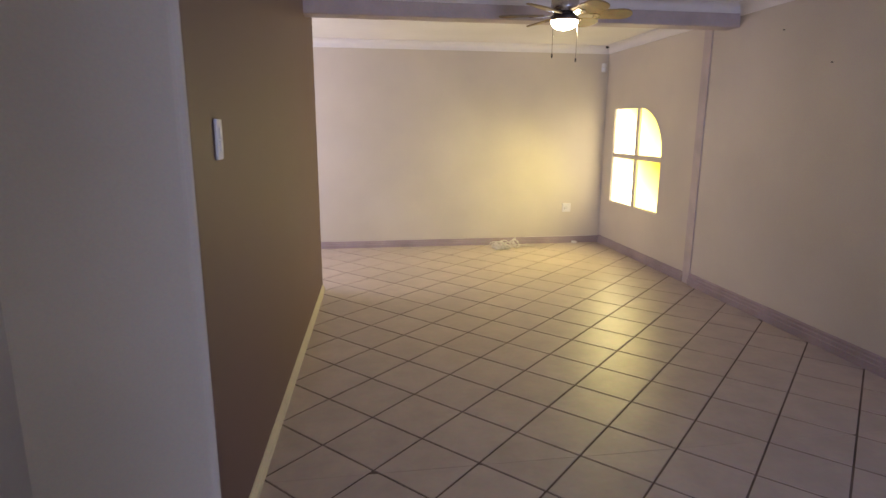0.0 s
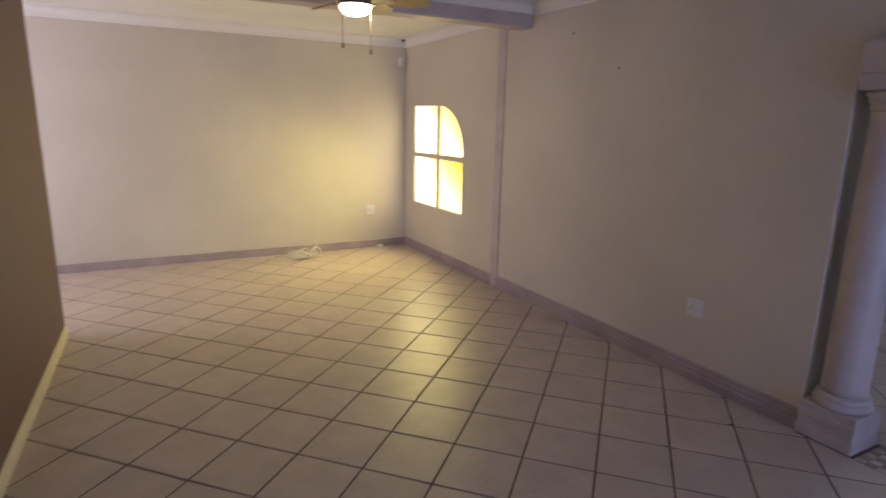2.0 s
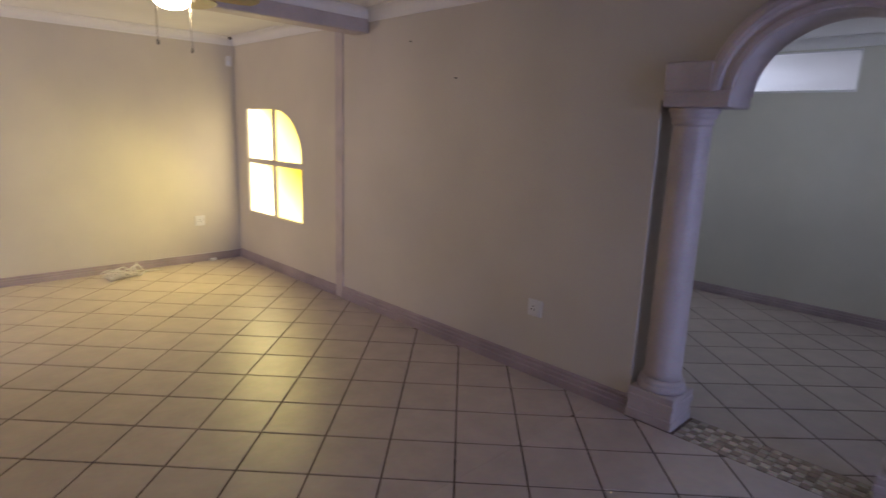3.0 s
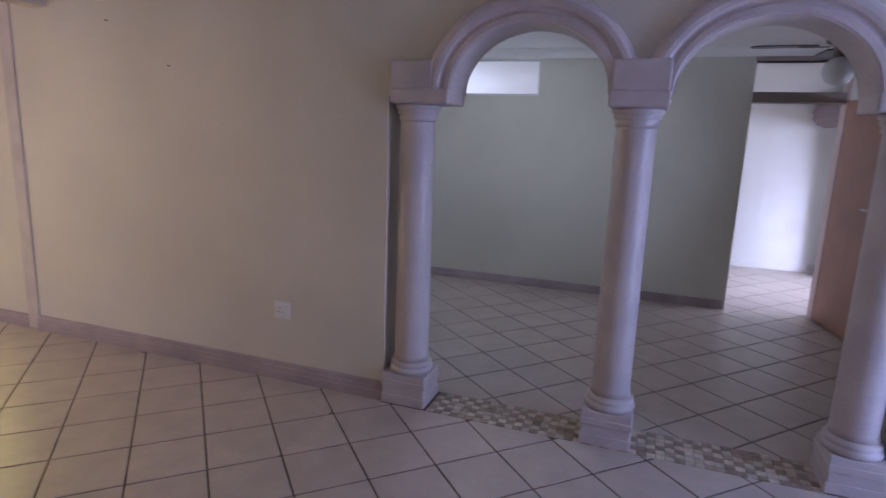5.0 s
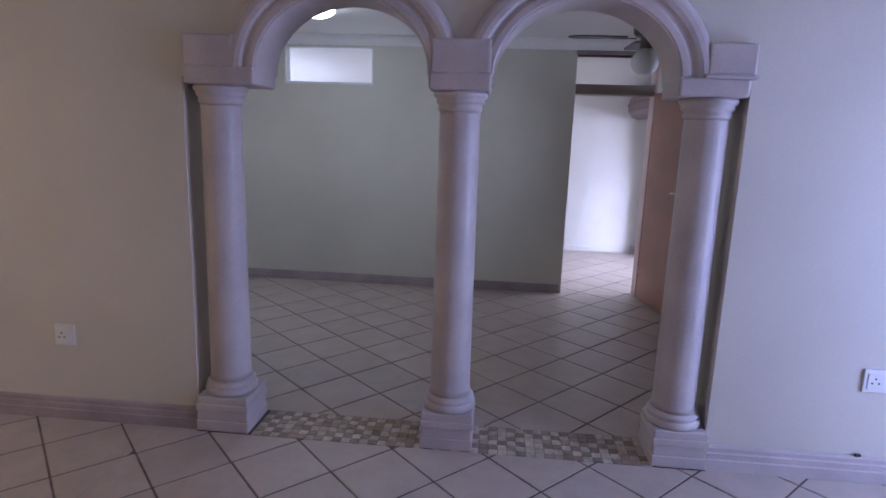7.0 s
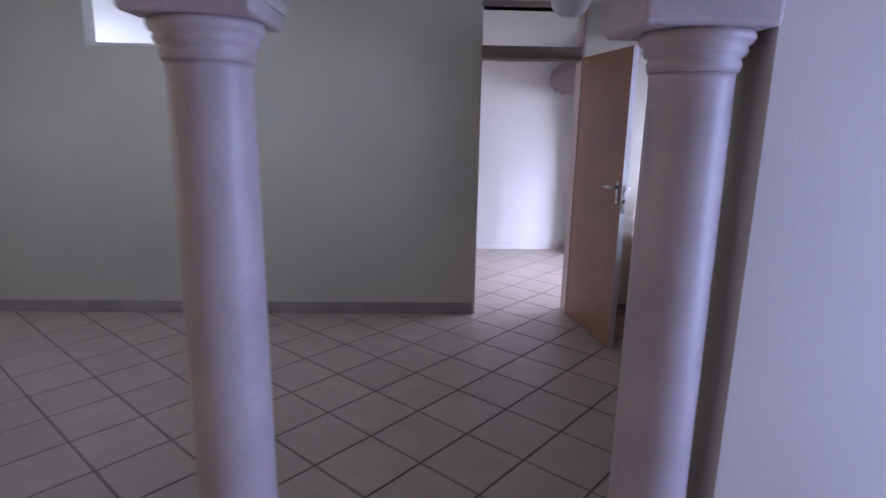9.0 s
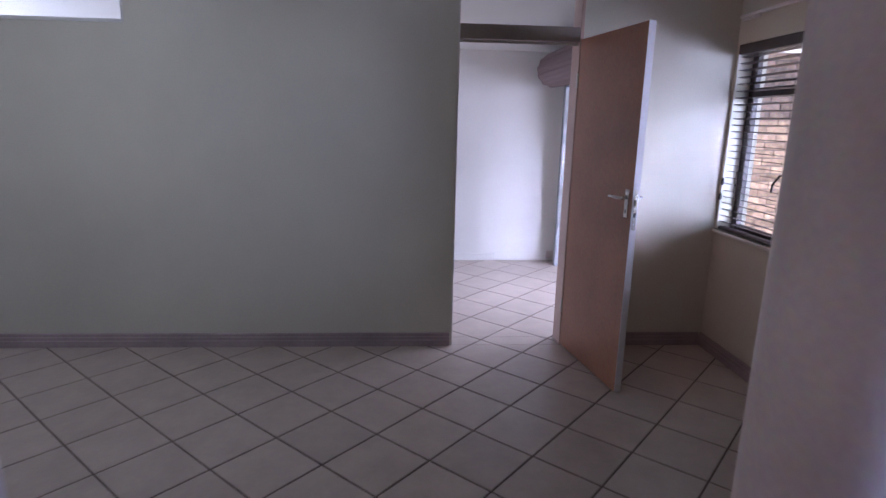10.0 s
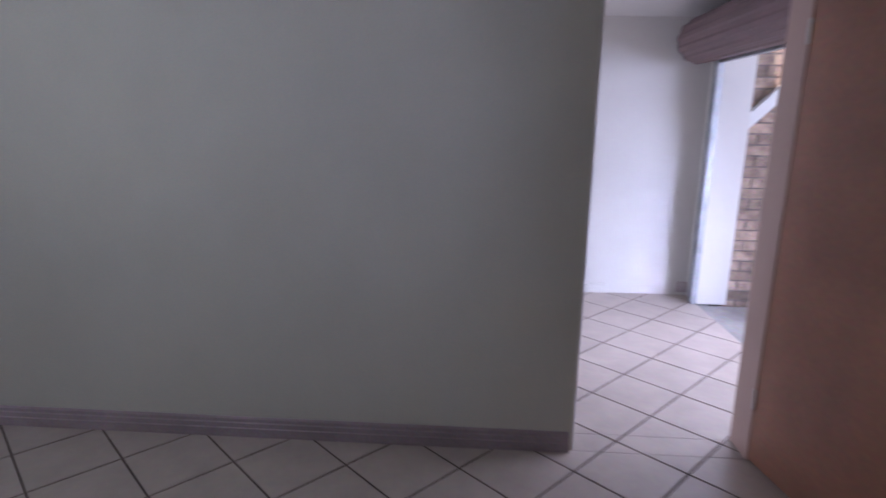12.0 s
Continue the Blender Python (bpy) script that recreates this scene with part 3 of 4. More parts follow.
plate("wall_socket", pose(-0.478, FAR, 0.480), 0.115, 0.115, "white square wall socket on the cream end wall", "socket", "socket", "living room sockets")
plate("wall_socket", pose(0, 2.015, 0.468, 0, 0, -90), 0.115, 0.115, "white square wall socket beside the arches", "socket", "socket", "living room sockets")
plate("wall_socket", pose(0, -2.018, 0.505, 0, 0, -90), 0.125, 0.115, "white square wall socket with pin holes", "socket", "socket", "living room sockets")
SWITCH_Y = 1.24
plate("light_switch", pose(LEFT + SKEW * (SWITCH_Y - 2.85), SWITCH_Y, 1.475, 0, 0, 90), 0.072, 0.135, "white double rocker light switch on the wall", "switch", "switch")

# motion sensor with its wire in the corner
s = holder("motion_sensor", pose(-0.06, FAR - 0.012, 2.283, 0, 0, -35), "white plastic motion sensor high in the corner", "sensor")
part("sensor_body", box(-0.03, 0.03, -0.05, 0, -0.055, 0.055, 0.012), WHITE_PLASTIC, s)
part("sensor_lens", box(-0.022, 0.022, -0.056, -0.048, -0.045, 0.0, 0.006), OPAL, s)
part("wall_bracket", box(-0.012, 0.012, 0, 0.03, 0.02, 0.06, 0.003), WHITE_PLASTIC, s)
thing("sensor_wire", tube([(-0.02, FAR - 0.008, 2.39), (-0.015, FAR - 0.008, 2.2), (-0.012, FAR - 0.008, 1.4), (-0.012, FAR - 0.008, 0.12)], 0.003), CABLE_GREY, "thin off-white wire running down the corner", "wire")
thing("ceiling_junction", lathe([(0.012, -0.03), (0.02, -0.02), (0.02, 0.0)], seg=16, m=Matrix.Translation((-0.07, FAR - 0.09, TOP - 0.005))), DARK_PLASTIC, "small dark cable outlet in the cornice corner", "cable outlet")

# tangle of loose cable by the skirting
rnd = random.Random(11)
coil = holder("cable_coil", (-1.37, 6.20, 0), "tangled off-white cable lying by the skirting", "cable")
for k in range(15):
    c = Vector((rnd.uniform(-0.14, 0.13), rnd.uniform(-0.05, 0.05), 0))
    ra, rb, lean, turn = rnd.uniform(0.06, 0.11), rnd.uniform(0.04, 0.07), rnd.uniform(20, 80), rnd.uniform(0, 180)
    m = pose(0, 0, 0, 0, 0, turn) @ pose(0, 0, 0, lean, 0, 0)
    loop = [m @ Vector((ra * math.cos(a * 0.35), rb * math.sin(a * 0.35), 0.004 * math.sin(a * 0.8))) for a in range(17)]
    low = min(p.z for p in loop)
    part("loop", tube([p + c + Vector((0, 0, 0.006 - low)) for p in loop], 0.0058), CABLE_GREY, coil, smooth=True)
part("plug", box(-0.16, -0.105, -0.085, -0.045, 0.0, 0.038, 0.008), WHITE_PLASTIC, coil)
part("loose_end", tube([(0.06, 0.02, 0.05), (0.10, 0.05, 0.10), (0.14, 0.09, 0.12), (0.17, 0.10, 0.06), (0.22, 0.10, 0.012), (0.40, 0.11, 0.008)], 0.0055), CABLE_GREY, coil, smooth=True)
thing("cable_clip_box", box(-0.40, -0.33, FAR - 0.07, FAR - 0.035, 0, 0.03, 0.006), WHITE_PLASTIC, "small white cable box by the skirting", "cable box")
thing("skirting_wire", tube([(-1.05, FAR - 0.012, 0.091), (-0.8, FAR - 0.012, 0.094), (-0.5, FAR - 0.010, 0.092), (-0.1, FAR - 0.012, 0.094)], 0.004), CABLE_GREY, "thin wire lying along the skirting top", "wire")

# nails left in the long wall, and a dark crumb on the skirting
for y, z in ((2.842, 1.971), (3.345, 2.259)):
    thing("wall_nail", lathe([(0.0045, 0.0), (0.0045, 0.012), (0.002, 0.016)], seg=10, m=pose(0, y, z, 0, -90, 0)), DARK_PLASTIC, "small dark nail stuck in cream plaster wall", "nail", "wall nails")
thing("plaster_crumb", box(-0.018, -0.002, -2.005, -1.975, 0.1205, 0.132, 0.004), DARK_PLASTIC, "dark crumb lying on the skirting top", "crumb")

# ---------------------------------------------------------------- dining room things
ceiling_fan((1.28, -1.13, TOP - 0.04), 0.50, BRONZE, BLACK_BLADE, 88, "dark ceiling fan with a white globe lamp", "globe", chains=False, count=4, pitch=-3)

cl = holder("ceiling_light", (1.90, 1.25, TOP - 0.02), "round flush ceiling light shining cool white", "ceiling light")
part("base_ring", lathe([(0.150, -0.028), (0.156, -0.02), (0.156, 0.0)]), WHITE_PLASTIC, cl, smooth=True)
part("diffuser", lathe([(0.02, -0.088), (0.07, -0.082), (0.115, -0.066), (0.14, -0.045), (0.147, -0.028)]), DISC_GLOW, cl, "lit opal diffuser dish", smooth=True)

# door
d = holder("door_1", (X2, DY1, 0), "taupe steel door frame with glazed fanlight", "door", kind="structure")


def dpart(name, bm, mat, label=""):
    return wpart(name, bm, mat, d, label)


def wpart2(name, bm, mat, parent, label="", smooth=False):
    bmesh.ops.transform(bm, matrix=parent.matrix_world.inverted(), verts=bm.verts)
    return part(name, bm, mat, parent, label, smooth)


bpy.context.view_layer.update()
J = 0.018
JAMB_PALE = material("pink_brown_jamb_paint", (0.52, 0.36, 0.30), 0.45, vary=0.05, bump=0.05)
wpart2("jamb", box(X2 + 0.002, X2 + WT + 0.012, DY1 - 0.012, DY1 + 0.004, 0, TZ1, 0.003), WHITE_WALL, d)
wpart2("jamb", box(X2 - 0.012, X2 + WT + 0.012, DY0 - 0.004, DY0 + J, 0, TZ1, 0.004), JAMB_PALE, d)
wpart2("transom_rail", box(X2 - 0.012, X2 + WT + 0.012, DY0 + J, DY1 - 0.012, DZ, TZ0, 0.005), FRAME_BROWN, d)
wpart2("head", box(X2 - 0.012, X2 + WT + 0.012, DY0, DY1, TZ1, TZ1 + 0.04, 0.005), FRAME_BROWN, d)
wpart2("door_stop", box(X2 + 0.05, X2 + 0.065, DY0 + J, DY1 - 0.012, DZ - 0.014, DZ, 0.002), WHITE_WALL, d)
p = wpart2("fanlight_pane", box(X2 + 0.06, X2 + 0.066, DY0 + J - 0.003, DY1 - 0.01, TZ0 - 0.003, TZ1 + 0.003), PANE, d)
p.visible_shadow = False

leaf = holder("door_leaf", pose(X2 - 0.012, DY0 + 0.012, 0, 0, 0, 189.2), "red-brown flush door leaf standing open", "door")
LW = 0.755
part("panel", box(0.0, LW - 0.003, 0.0, 0.040, 0.012, 2.045, 0.002), DOOR_WOOD, leaf)
part("closing_edge", box(LW - 0.003, LW, 0.0, 0.040, 0.012, 2.045, 0.001), DOOR_EDGE, leaf, "pale painted closing edge")
h = part("lock_plate", box(LW - 0.072, LW - 0.034, -0.006, 0.0, 1.03, 1.185, 0.004), CHROME, leaf, "brushed steel lock plate")
part("lever", tube([(LW - 0.053, -0.004, 1.14), (LW - 0.053, -0.045, 1.14), (LW - 0.075, -0.05, 1.14), (LW - 0.165, -0.05, 1.138)], 0.0085), CHROME, h, smooth=True)
part("keyhole", box(LW - 0.057, LW - 0.049, -0.0075, -0.005, 1.055, 1.075, 0.001), DARK_PLASTIC, h)
h = part("lock_plate", box(LW - 0.072, LW - 0.034, 0.040, 0.046, 1.03, 1.185, 0.004), CHROME, leaf)
part("lever", tube([(LW - 0.053, 0.044, 1.14), (LW - 0.053, 0.085, 1.14), (LW - 0.075, 0.09, 1.14), (LW - 0.165, 0.09, 1.138)], 0.0085), CHROME, h, smooth=True)
h = part("latch_plate", box(LW, LW + 0.002, 0.009, 0.031, 0.97, 1.19, 0.0005), CHROME, leaf)
part("latch_bolt", box(LW + 0.001, LW + 0.012, 0.013, 0.027, 1.105, 1.135, 0.003), CHROME, h)
part("dead_bolt_slot", box(LW + 0.0015, LW + 0.003, 0.013, 0.027, 1.04, 1.065), DARK_PLASTIC, h)
for z in (0.25, 1.75):
    part("hinge", lathe([(0.008, z), (0.008, z + 0.09)], seg=12, m=Matrix.Translation((-0.004, -0.004, 0))), CHROME, leaf)

# high fixed window
w = holder("window_2", (X2, HY0, HZ0), "white framed high fixed window", "window", kind="structure")
bpy.context.view_layer.update()
FW = material("white_frame_paint", (0.76, 0.76, 0.74), 0.45, vary=0.03)
wpart2("frame_side", box(X2 - 0.008, X2 + 0.10, HY1 - 0.022, HY1, HZ0, HZ1, 0.003), FW, w)
wpart2("frame_side", box(X2 - 0.008, X2 + 0.10, HY0, HY0 + 0.012, HZ0, HZ1, 0.003), FW, w)
wpart2("frame_top", box(X2 - 0.008, X2 + 0.10, HY0 + 0.012, HY1 - 0.022, HZ1 - 0.014, HZ1, 0.003), FW, w)
wpart2("window_sill", box(X2 - 0.012, X2 + 0.12, HY0 + 0.012, HY1 - 0.022, HZ0, HZ0 + 0.02, 0.004), FW, w)
p = wpart2("pane", box(X2 + 0.05, X2 + 0.056, HY0 + 0.010, HY1 - 0.02, HZ0 + 0.018, HZ1 - 0.012), PANE, w)
p.visible_shadow = False

# wide steel window
w = holder("window_3", (GX0, Y2, GZ0), "dark brown steel casement window", "window", kind="structure")
bpy.context.view_layer.update()
FY0, FY1 = Y2 - 0.135, Y2 - 0.10
fm = 0.042
for x0, x1, z0, z1, nm in ((GX0, GX0 + fm, GZ0, GZ1, "frame_side"), (GX1 - fm - 0.02, GX1, GZ0, GZ1, "frame_side"), (GX0 + fm, GX1 - fm - 0.02, GZ0, GZ0 + fm, "frame_bottom"), (GX0 + fm, GX1 - fm - 0.02, GZ1 - fm, GZ1, "frame_top"), (GX0 + fm, GX1 - fm - 0.02, 1.718, 1.776, "transom_bar")):
    wpart2(nm, box(x0, x1, FY0, FY1, z0, z1, 0.004), STEEL_DARK, w)
for x in (2.67, 2.17, 1.66):
    wpart2("mullion", box(x - 0.032, x + 0.032, FY0 + 0.002, FY1 - 0.002 + 0.006, GZ0 + fm, GZ1 - fm, 0.004), STEEL_DARK, w)
xs = [GX0 + fm, 1.66, 2.17, 2.67, GX1 - fm - 0.02]
for a, b in zip(xs, xs[1:]):
    for z0, z1 in ((GZ0 + fm, 1.718), (1.776, GZ1 - fm)):
        p = wpart2("pane", box(a - 0.002, b + 0.002, FY0 + 0.014, FY0 + 0.018, z0, z1), PANE, w)
        p.visible_shadow = False
hd = wpart2("casement_handle", box(2.655, 2.685, FY1 + 0.006, FY1 + 0.022, 1.215, 1.285, 0.004), STEEL_DARK, w)
wpart2("handle_lever", tube([(2.67, FY1 + 0.02, 1.26), (2.68, FY1 + 0.04, 1.255), (2.725, FY1 + 0.045, 1.20), (2.73, FY1 + 0.045, 1.15)], 0.007), STEEL_DARK, w)
thing("window_sill", box(GX0 - 0.02, GX1 + 0.012, Y2 - 0.2, Y2 + 0.022, GZ0 - 0.024, GZ0, 0.005), WHITE_WALL, "pale painted inner window sill", "sill", kind="structure")

# wooden venetian blind
bl = holder("venetian_blind", (GX0, Y2 - 0.03, GZ0), "dark brown wooden venetian blind with open slats", "blind")
bpy.context.view_layer.update()
BX0, BX1 = GX0 + 0.012, GX1 - 0.006
wpart2("head_rail", box(BX0, BX1, Y2 - 0.062, Y2 + 0.004, GZ1 - 0.062, GZ1 - 0.002, 0.004), BLIND, bl)
wpart2("bottom_rail", box(BX0, BX1, Y2 - 0.056, Y2 - 0.008, GZ0 + 0.002, GZ0 + 0.022, 0.004), BLIND, bl)
slat = finish("slat", box(-(BX1 - BX0) / 2, (BX1 - BX0) / 2, -0.022, 0.022, -0.0014, 0.0014), BLIND)
n = 26
for k in range(n):
    ob = new("slat", slat)
    ob.parent = bl
    z = GZ0 + 0.05 + (GZ1 - GZ0 - 0.125) * k / (n - 1)
    ob.matrix_local = pose((BX0 + BX1) / 2 - GX0, -0.002, z - GZ0 + random.uniform(-0.001, 0.001), 7 + random.uniform(-1, 1), random.uniform(-0.12, 0.12), 0)
for x in (GX1 - 0.20, GX1 - 0.78, GX1 - 1.35, GX1 - 1.75):
    wpart2("ladder_cord", tube([(x, Y2 - 0.008, GZ0 + 0.02), (x, Y2 - 0.008, GZ1 - 0.05)], 0.0016, seg=6), BLIND, bl)
for x, z in ((GX1 - 0.015, 1.17), (GX1 - 0.008, 1.07)):
    c = wpart2("pull_cord", tube([(x - 0.01, Y2 + 0.008, GZ1 - 0.06), (x - 0.01, Y2 + 0.010, z + 0.03)], 0.0015, seg=6), CABLE_GREY, bl)
    wpart2("cord_knob", lathe([(0.004, z - 0.02), (0.011, z - 0.012), (0.009, z + 0.02), (0.003, z + 0.03)], seg=12, m=Matrix.Translation((x - 0.01, Y2 + 0.012, 0))), DARK_PLASTIC, bl, smooth=True)

# curtain rail above the window
r = holder("curtain_rail", (2.0, Y2 + 0.05, 2.20), "white curtain rail with runners above the window", "curtain rail")
bpy.context.view_layer.update()
wpart2("rail", box(1.0, 3.10, Y2 + 0.045, Y2 + 0.065, 2.185, 2.205, 0.004), WHITE_PLASTIC, r)
for x in (1.3, 2.1, 3.0):
    wpart2("bracket", box(x - 0.012, x + 0.012, Y2, Y2 + 0.05, 2.185, 2.21, 0.003), WHITE_PLASTIC, r)
for k in range(7):
    wpart2("runner", box(2.90 + 0.027 * k, 2.914 + 0.027 * k, Y2 + 0.048, Y2 + 0.062, 2.165, 2.186, 0.003), WHITE_PLASTIC, r)

# ---------------------------------------------------------------- room past the door
rs = holder("roller_shutter", (4.4, Y3 + 0.20, 2.15), "rolled-up purple-brown steel roller shutter door", "roller door")
bpy.context.view_layer.update()
prof = []
for k in range(72):
    a = 2 * math.pi * k / 72
    rr = 0.168 + 0.006 * (1 if k % 6 in (0, 1, 2) else -1) * 0.7
    prof.append((Y3 + 0.17 + rr * math.cos(a), 2.06 + rr * math.sin(a)))
wpart2("rolled_curtain", prism(prof, in_x, RX0 - 0.1, RX1 + 0.07), ROLLER, rs)
wpart2("end_disc", lathe([(0.150, 0), (0.150, 0.012)], m=Matrix.Translation((RX1 + 0.07, Y3 + 0.17, 2.06)) @ pose(0, 0, 0, 0, 90, 0)), STEEL_DARK, rs)
wpart2("hanging_slats", box(RX0, RX1, Y3 + 0.01, Y3 + 0.03, RZ - 0.08, RZ + 0.06, 0.004), ROLLER, rs)
wpart2("bottom_bar", box(RX0, RX1, Y3 + 0.002, Y3 + 0.042, RZ - 0.105, RZ - 0.08, 0.004), GALV, rs)
for x in (RX0 - 0.03, RX1 + 0.0):
    g = wpart2("guide_rail", box(x + 0.034, x + 0.06, Y3, Y3 + 0.05, 0.0, RZ + 0.02, 0.004), GALV, rs, "galvanised steel guide rail")
    bm = box(x - 0.012, x + 0.010, Y3, Y3 + 0.05, 0.0, RZ + 0.02, 0.004)
    bmesh.ops.transform(bm, matrix=rs.matrix_world.inverted(), verts=bm.verts)
    part("rail_flange", bm, GALV, g)
    # the groove's shade is put in as a dark strip
    bm = box(x + 0.010, x + 0.034, Y3, Y3 + 0.018, 0.0, RZ + 0.02)
    bmesh.ops.transform(bm, matrix=rs.matrix_world.inverted(), verts=bm.verts)
    part("rail_channel", bm, STEEL_DARK, g, "steel channel, shade put into its dark colour")
sk = thing("baseboard", box(X3 - 0.018, X3, -1.627, 3.4, 0, 0.080, 0.004), WHITE_WALL, "pale short skirting in the bright room", "skirting", kind="structure")
thing("floor_duct_box", box(X3 - 0.028, X3, Y3 + 0.0, Y3 + 0.09, 0.03, 0.12, 0.006), MAUVE, "small mauve skirting block in the corner", "skirting block", kind="structure")

# ---------------------------------------------------------------- outside
BXW = 5.55
bw = thing("brick_wall", box(BXW + 0.008, BXW + 0.24, -9.5, Y3 - 0.245, -0.16, 2.75), MORTAR, "brown face brick garden wall with pale joints", "wall", kind="structure")
brick = finish("brick", box(-0.012, 0.10, -0.111, 0.111, -0.0365, 0.0365, 0.004, seg=1), BRICK)
rest = bmesh.new()
count = 0
slots = []
for row in range(33):
    z = -0.16 + 0.04 + 0.0855 * row
    for k in range(28):
        y = Y3 - 0.245 - 0.115 - 0.2335 * k - (0.117 if row % 2 else 0)
        if z < 2.7 and y > -9.3:
            slots.append((math.hypot(y + 4.4, (z - 1.1) * 1.2), y, z))
slots.sort()
for _, y, z in slots:
    dx = random.uniform(-0.002, 0.002)
    if count < 300:
        ob = new("brick", brick)
        ob.matrix_world = pose(BXW + 0.012 + dx, y, z, random.uniform(-0.3, 0.3), 0, random.uniform(-0.3, 0.3))
        ob.parent = bw
        count += 1
    else:
        box(BXW + dx, BXW + 0.1, y - 0.111, y + 0.111, z - 0.0365, z + 0.0365, bm=rest)
ob = part("bricks_far", rest, BRICK_REST, bw)
tagged(ob, kind="stuff")
fill = bmesh.new()
for row in range(1, 33, 2):
    box(BXW, BXW + 0.1, Y3 - 0.35, Y3 - 0.247, -0.16 + 0.04 + 0.0855 * row - 0.0365, -0.16 + 0.04 + 0.0855 * row + 0.0365, bm=fill)
ob = part("half_bricks", fill, BRICK_REST, bw)
tagged(ob, kind="stuff")

ln = holder("lean_to_roof", (5.0, -5.0, 2.5), "grey sheet lean-to roof on white timbers", "roof")
bpy.context.view_layer.update()
own = bmesh.new()
rows = []
for i in range(2):
    rows.append([own.verts.new((BXW - 0.01 - 0.5 * i, -2.95 - 0.02 * k, 2.46 - 0.10 * i + 0.012 * math.sin(k * 1.25))) for k in range(260)])
for k in range(259):
    own.faces.new((rows[0][k], rows[0][k + 1], rows[1][k + 1], rows[1][k]))
bmesh.ops.solidify(own, geom=own.faces[:], thickness=0.004)
wpart2("roof_sheet", own, ROOF_SHEET, ln)
for x, z in ((BXW - 0.46, 2.31), (BXW - 0.08, 2.39)):
    wpart2("rafter", box(x - 0.03, x + 0.03, -8.0, -2.95, z - 0.06, z + 0.02, 0.004), FW, ln)
for y in (-2.98, -4.9, -6.9):
    wpart2("cross_rafter", prism([(BXW, 2.36), (BXW, 2.43), (BXW - 0.48, 2.35), (BXW - 0.48, 2.28)], in_y, y - 0.025, y + 0.025), FW, ln)
wpart2("brace", prism([(-2.55, 1.41), (-2.55, 1.53), (-3.38, 2.36), (-3.50, 2.36)], in_x, BXW - 0.07, BXW - 0.004), FW, ln)

# ---------------------------------------------------------------- floors


def clip(poly, x0, x1, y0, y1):
    for axis, limit, keep in ((0, x0, 1), (0, x1, -1), (1, y0, 1), (1, y1, -1)):
        out = []
        for p, q in zip(poly, poly[1:] + poly[:1]):
            a, b = (p[axis] - limit) * keep, (q[axis] - limit) * keep
            if a >= 0:
                out.append(p)
            if (a < 0) != (b < 0):
                f = a / (a - b)
                out.append((p[0] + f * (q[0] - p[0]), p[1] + f * (q[1] - p[1])))
        poly = out
        if len(poly) < 3:
            return []
    return poly


def tile_faces(poly, lift=0.0):
    """Bevelled slab over a polygon, centred: vertices and faces."""
    cx, cy = sum(p[0] for p in poly) / len(poly), sum(p[1] for p in poly) / len(poly)
    n = len(poly)
    verts = []
    for inset, z in ((0.0, -0.006), (0.0, -0.0016), (0.0028, 0.0)):
        for x, y in poly:
            d = math.hypot(x - cx, y - cy) or 1
            k = max(0.0, 1 - inset * 1.4 / d)
            verts.append((cx + (x - cx) * k, cy + (y - cy) * k, z + lift))
    faces = [tuple(range(2 * n, 3 * n))]
    for r in (0, 1):
        for k in range(n):
            j = (k + 1) % n
            faces.append((r * n + k, r * n + j, (r + 1) * n + j, (r + 1) * n + k))
    return verts, faces


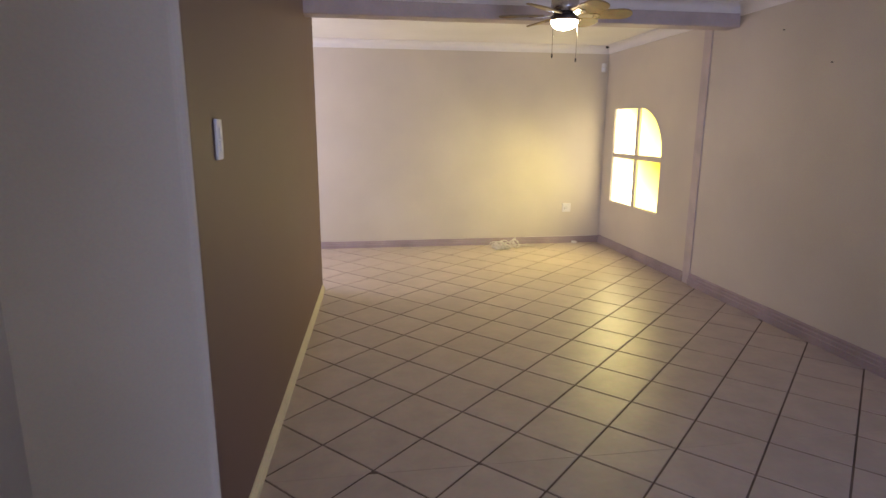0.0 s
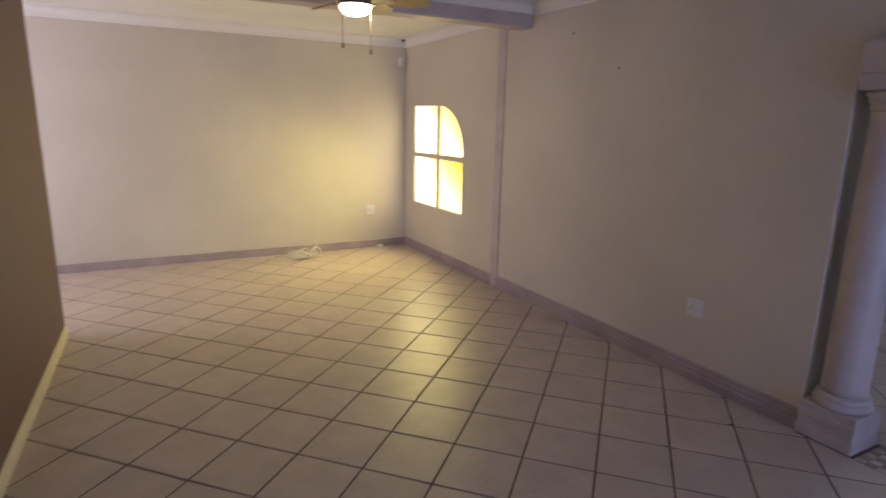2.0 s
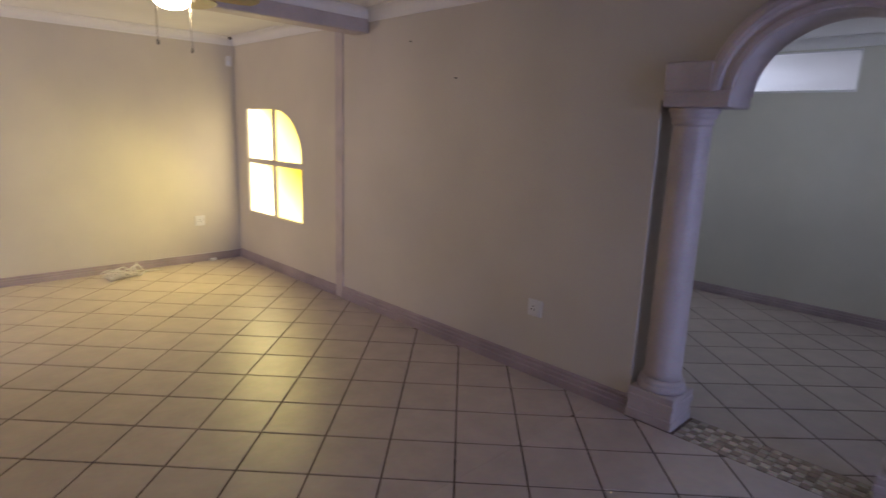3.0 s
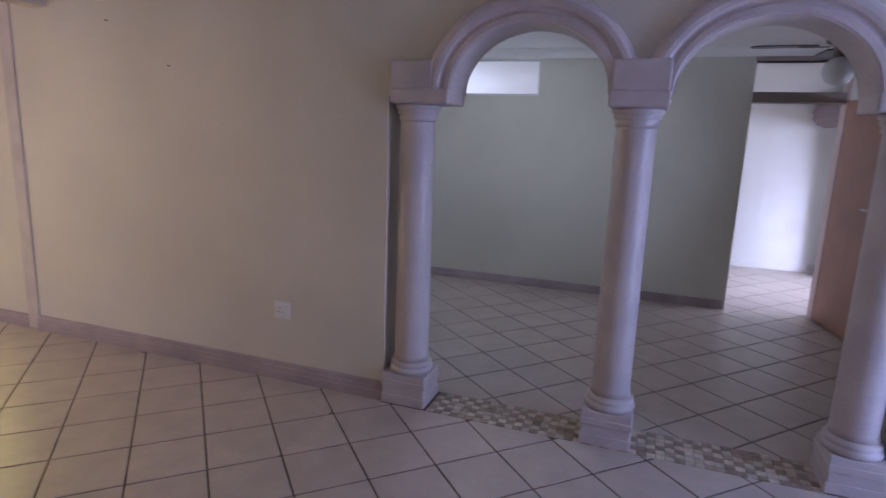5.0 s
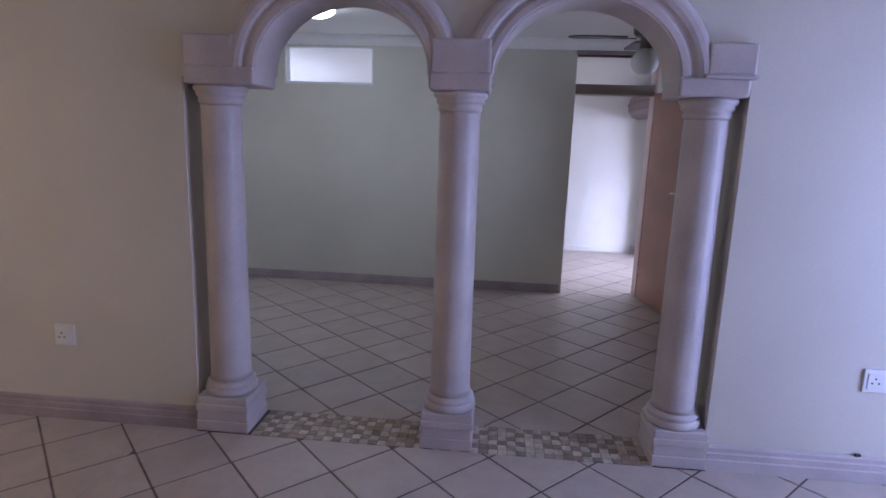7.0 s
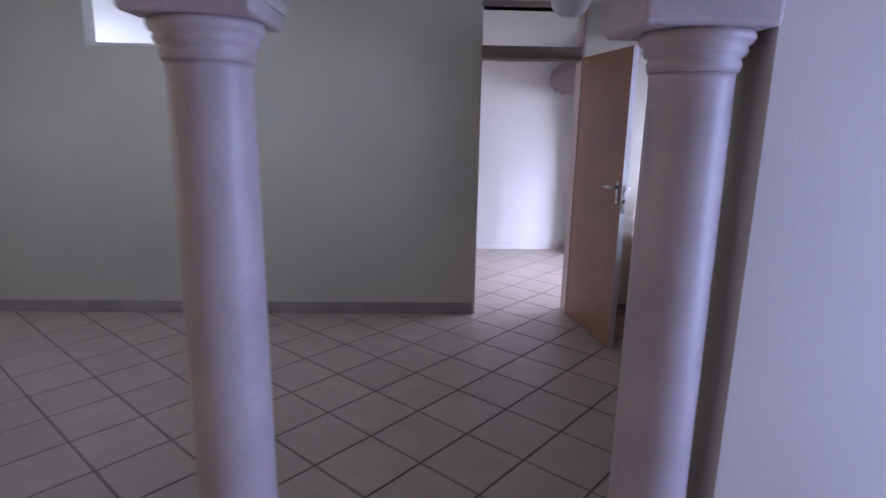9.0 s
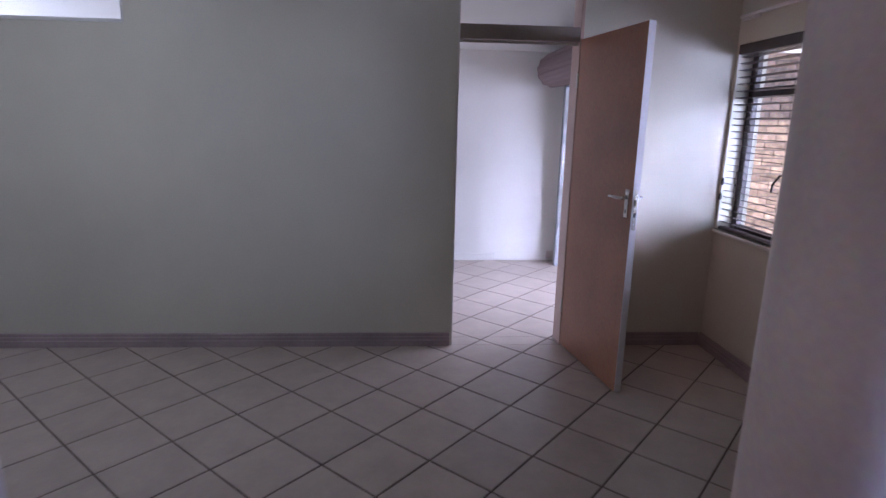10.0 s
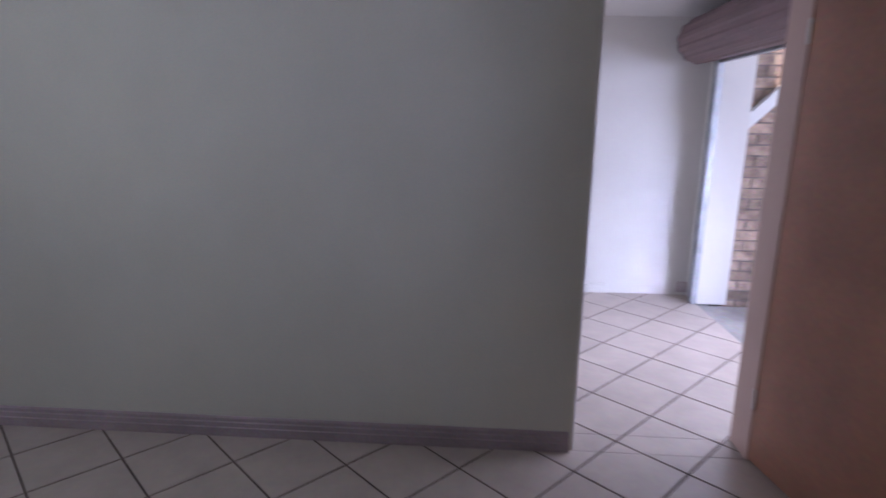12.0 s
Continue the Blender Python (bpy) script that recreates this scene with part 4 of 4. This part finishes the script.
def tiled_floor(name, origin, S, turn, rects, near, label):
    """Square tiles of size S with joints along turn degrees, a joint crossing at origin."""
    c1, s1 = math.cos(radians(turn)), math.sin(radians(turn))
    x0 = min(r[0] for r in rects)
    x1 = max(r[1] for r in rects)
    y0 = min(r[2] for r in rects)
    y1 = max(r[3] for r in rects)
    bm = bmesh.new()
    for a, b, c, d in rects:
        box(a, b, c, d, -0.16, -0.0035, bm=bm)
    floor = thing(name, bm, GROUT, label, "floor", kind="structure")
    g = 0.0050
    h = S / 2 - g
    whole = [(a * c1 + b * s1, a * s1 - b * c1) for a, b in ((h, h), (h, -h), (-h, -h), (-h, h))]
    me = bpy.data.meshes.new("floor_tile")
    me.from_pydata(*((lambda v, f: (v, [], f))(*tile_faces(whole))))
    me.materials.append(TILE)
    rest_v, rest_f, count = [], [], 0
    cells = []
    for i in range(-70, 70):
        for j in range(-70, 70):
            cx = origin[0] + S * ((i + 0.5) * c1 + (j + 0.5) * s1)
            cy = origin[1] + S * ((i + 0.5) * s1 - (j + 0.5) * c1)
            if x0 - S < cx < x1 + S and y0 - S < cy < y1 + S:
                cells.append((math.hypot(cx - near[0], cy - near[1]), cx, cy))
    cells.sort()
    for _, cx, cy in cells:
        for a, b, c, d in rects:
            poly = clip([(cx + x, cy + y) for x, y in whole], a, b, c, d)
            if len(poly) < 3:
                continue
            area = abs(sum(p[0] * q[1] - q[0] * p[1] for p, q in zip(poly, poly[1:] + poly[:1]))) / 2
            if area < 0.0006:
                continue
            uncut = abs(area - 4 * h * h) < 1e-5
            lift = random.uniform(-0.0004, 0.0004)
            if count < 300:
                if uncut:
                    ob = new("floor_tile", me)
                    ob.matrix_world = pose(cx, cy, lift, random.uniform(-0.08, 0.08), random.uniform(-0.08, 0.08), random.choice((0, 90, 180, 270)))
                else:
                    cut = bpy.data.meshes.new("floor_tile")
                    v, f = tile_faces([(x - cx, y - cy) for x, y in poly])
                    cut.from_pydata(v, [], f)
                    cut.materials.append(TILE)
                    ob = new("floor_tile", cut)
                    ob.matrix_world = pose(cx, cy, lift)
                ob.parent = floor
                count += 1
            else:
                v, f = tile_faces(poly, lift)
                k = len(rest_v)
                rest_v += v
                rest_f += [tuple(q + k for q in face) for face in f]
    if rest_v:
        rest = bpy.data.meshes.new("floor_tiles_far")
        rest.from_pydata(rest_v, [], rest_f)
        rest.materials.append(TILE_REST)
        ob = new("floor_tiles_far", rest)
        ob.parent = floor
        tagged(ob, kind="stuff")
    return floor


tiled_floor("floor", (-1.4930, 2.2267), 0.3443, 43.93, [(-5.4, -0.045, 1.5, FAR), (LEFT - 0.62, -0.045, BACK, 1.5), (-0.045, 0.0, 1.296, FAR), (-0.045, 0.0, BACK, -1.29)], (-1.6, 2.0), "beige glazed tile floor laid diagonally with dark joints")
tiled_floor("floor_dining", (2.2815, -0.2230), 0.3443, 47.19, [(0.235, X2, Y2, Y2B), (0.19, 0.235, 1.27, Y2B), (0.19, 0.235, Y2, -1.29), (X2, X2 + WT, DY0, DY1)], (1.8, -0.8), "beige glazed tile floor laid diagonally with dark joints")
tiled_floor("floor_garage", (2.2815, -0.2230), 0.3443, 47.19, [(X2 + WT, X3, Y3, 3.4)], (4.5, -1.5), "pale glazed tile floor in bright daylight")

# mosaic threshold under the arches
bm = box(-0.045, 0.235, -1.29, 1.27, -0.16, -0.003)
sill = thing("mosaic_threshold", bm, GROUT, "brown and beige stone mosaic strip between the columns", "floor", kind="structure")
me_pair = []
for mat in (MOSAIC_LIGHT, MOSAIC_DARK):
    me = bpy.data.meshes.new("mosaic_tile")
    v, f = tile_faces([(0.0225, 0.0225), (-0.0225, 0.0225), (-0.0225, -0.0225), (0.0225, -0.0225)])
    me.from_pydata(v, [], f)
    me.materials.append(mat)
    me_pair.append(me)
for i in range(6):
    for j in range(52):
        y = 1.0 - 0.0475 * j - 0.02
        if y < -1.03:
            continue
        ob = new("mosaic_tile", me_pair[(i + j + (random.random() < 0.18)) % 2])
        ob.matrix_world = pose(-0.020 + 0.0462 * i, y, 0.0012 + random.uniform(-0.0006, 0.0006), 0, 0, random.uniform(-3, 3))
        ob.parent = sill
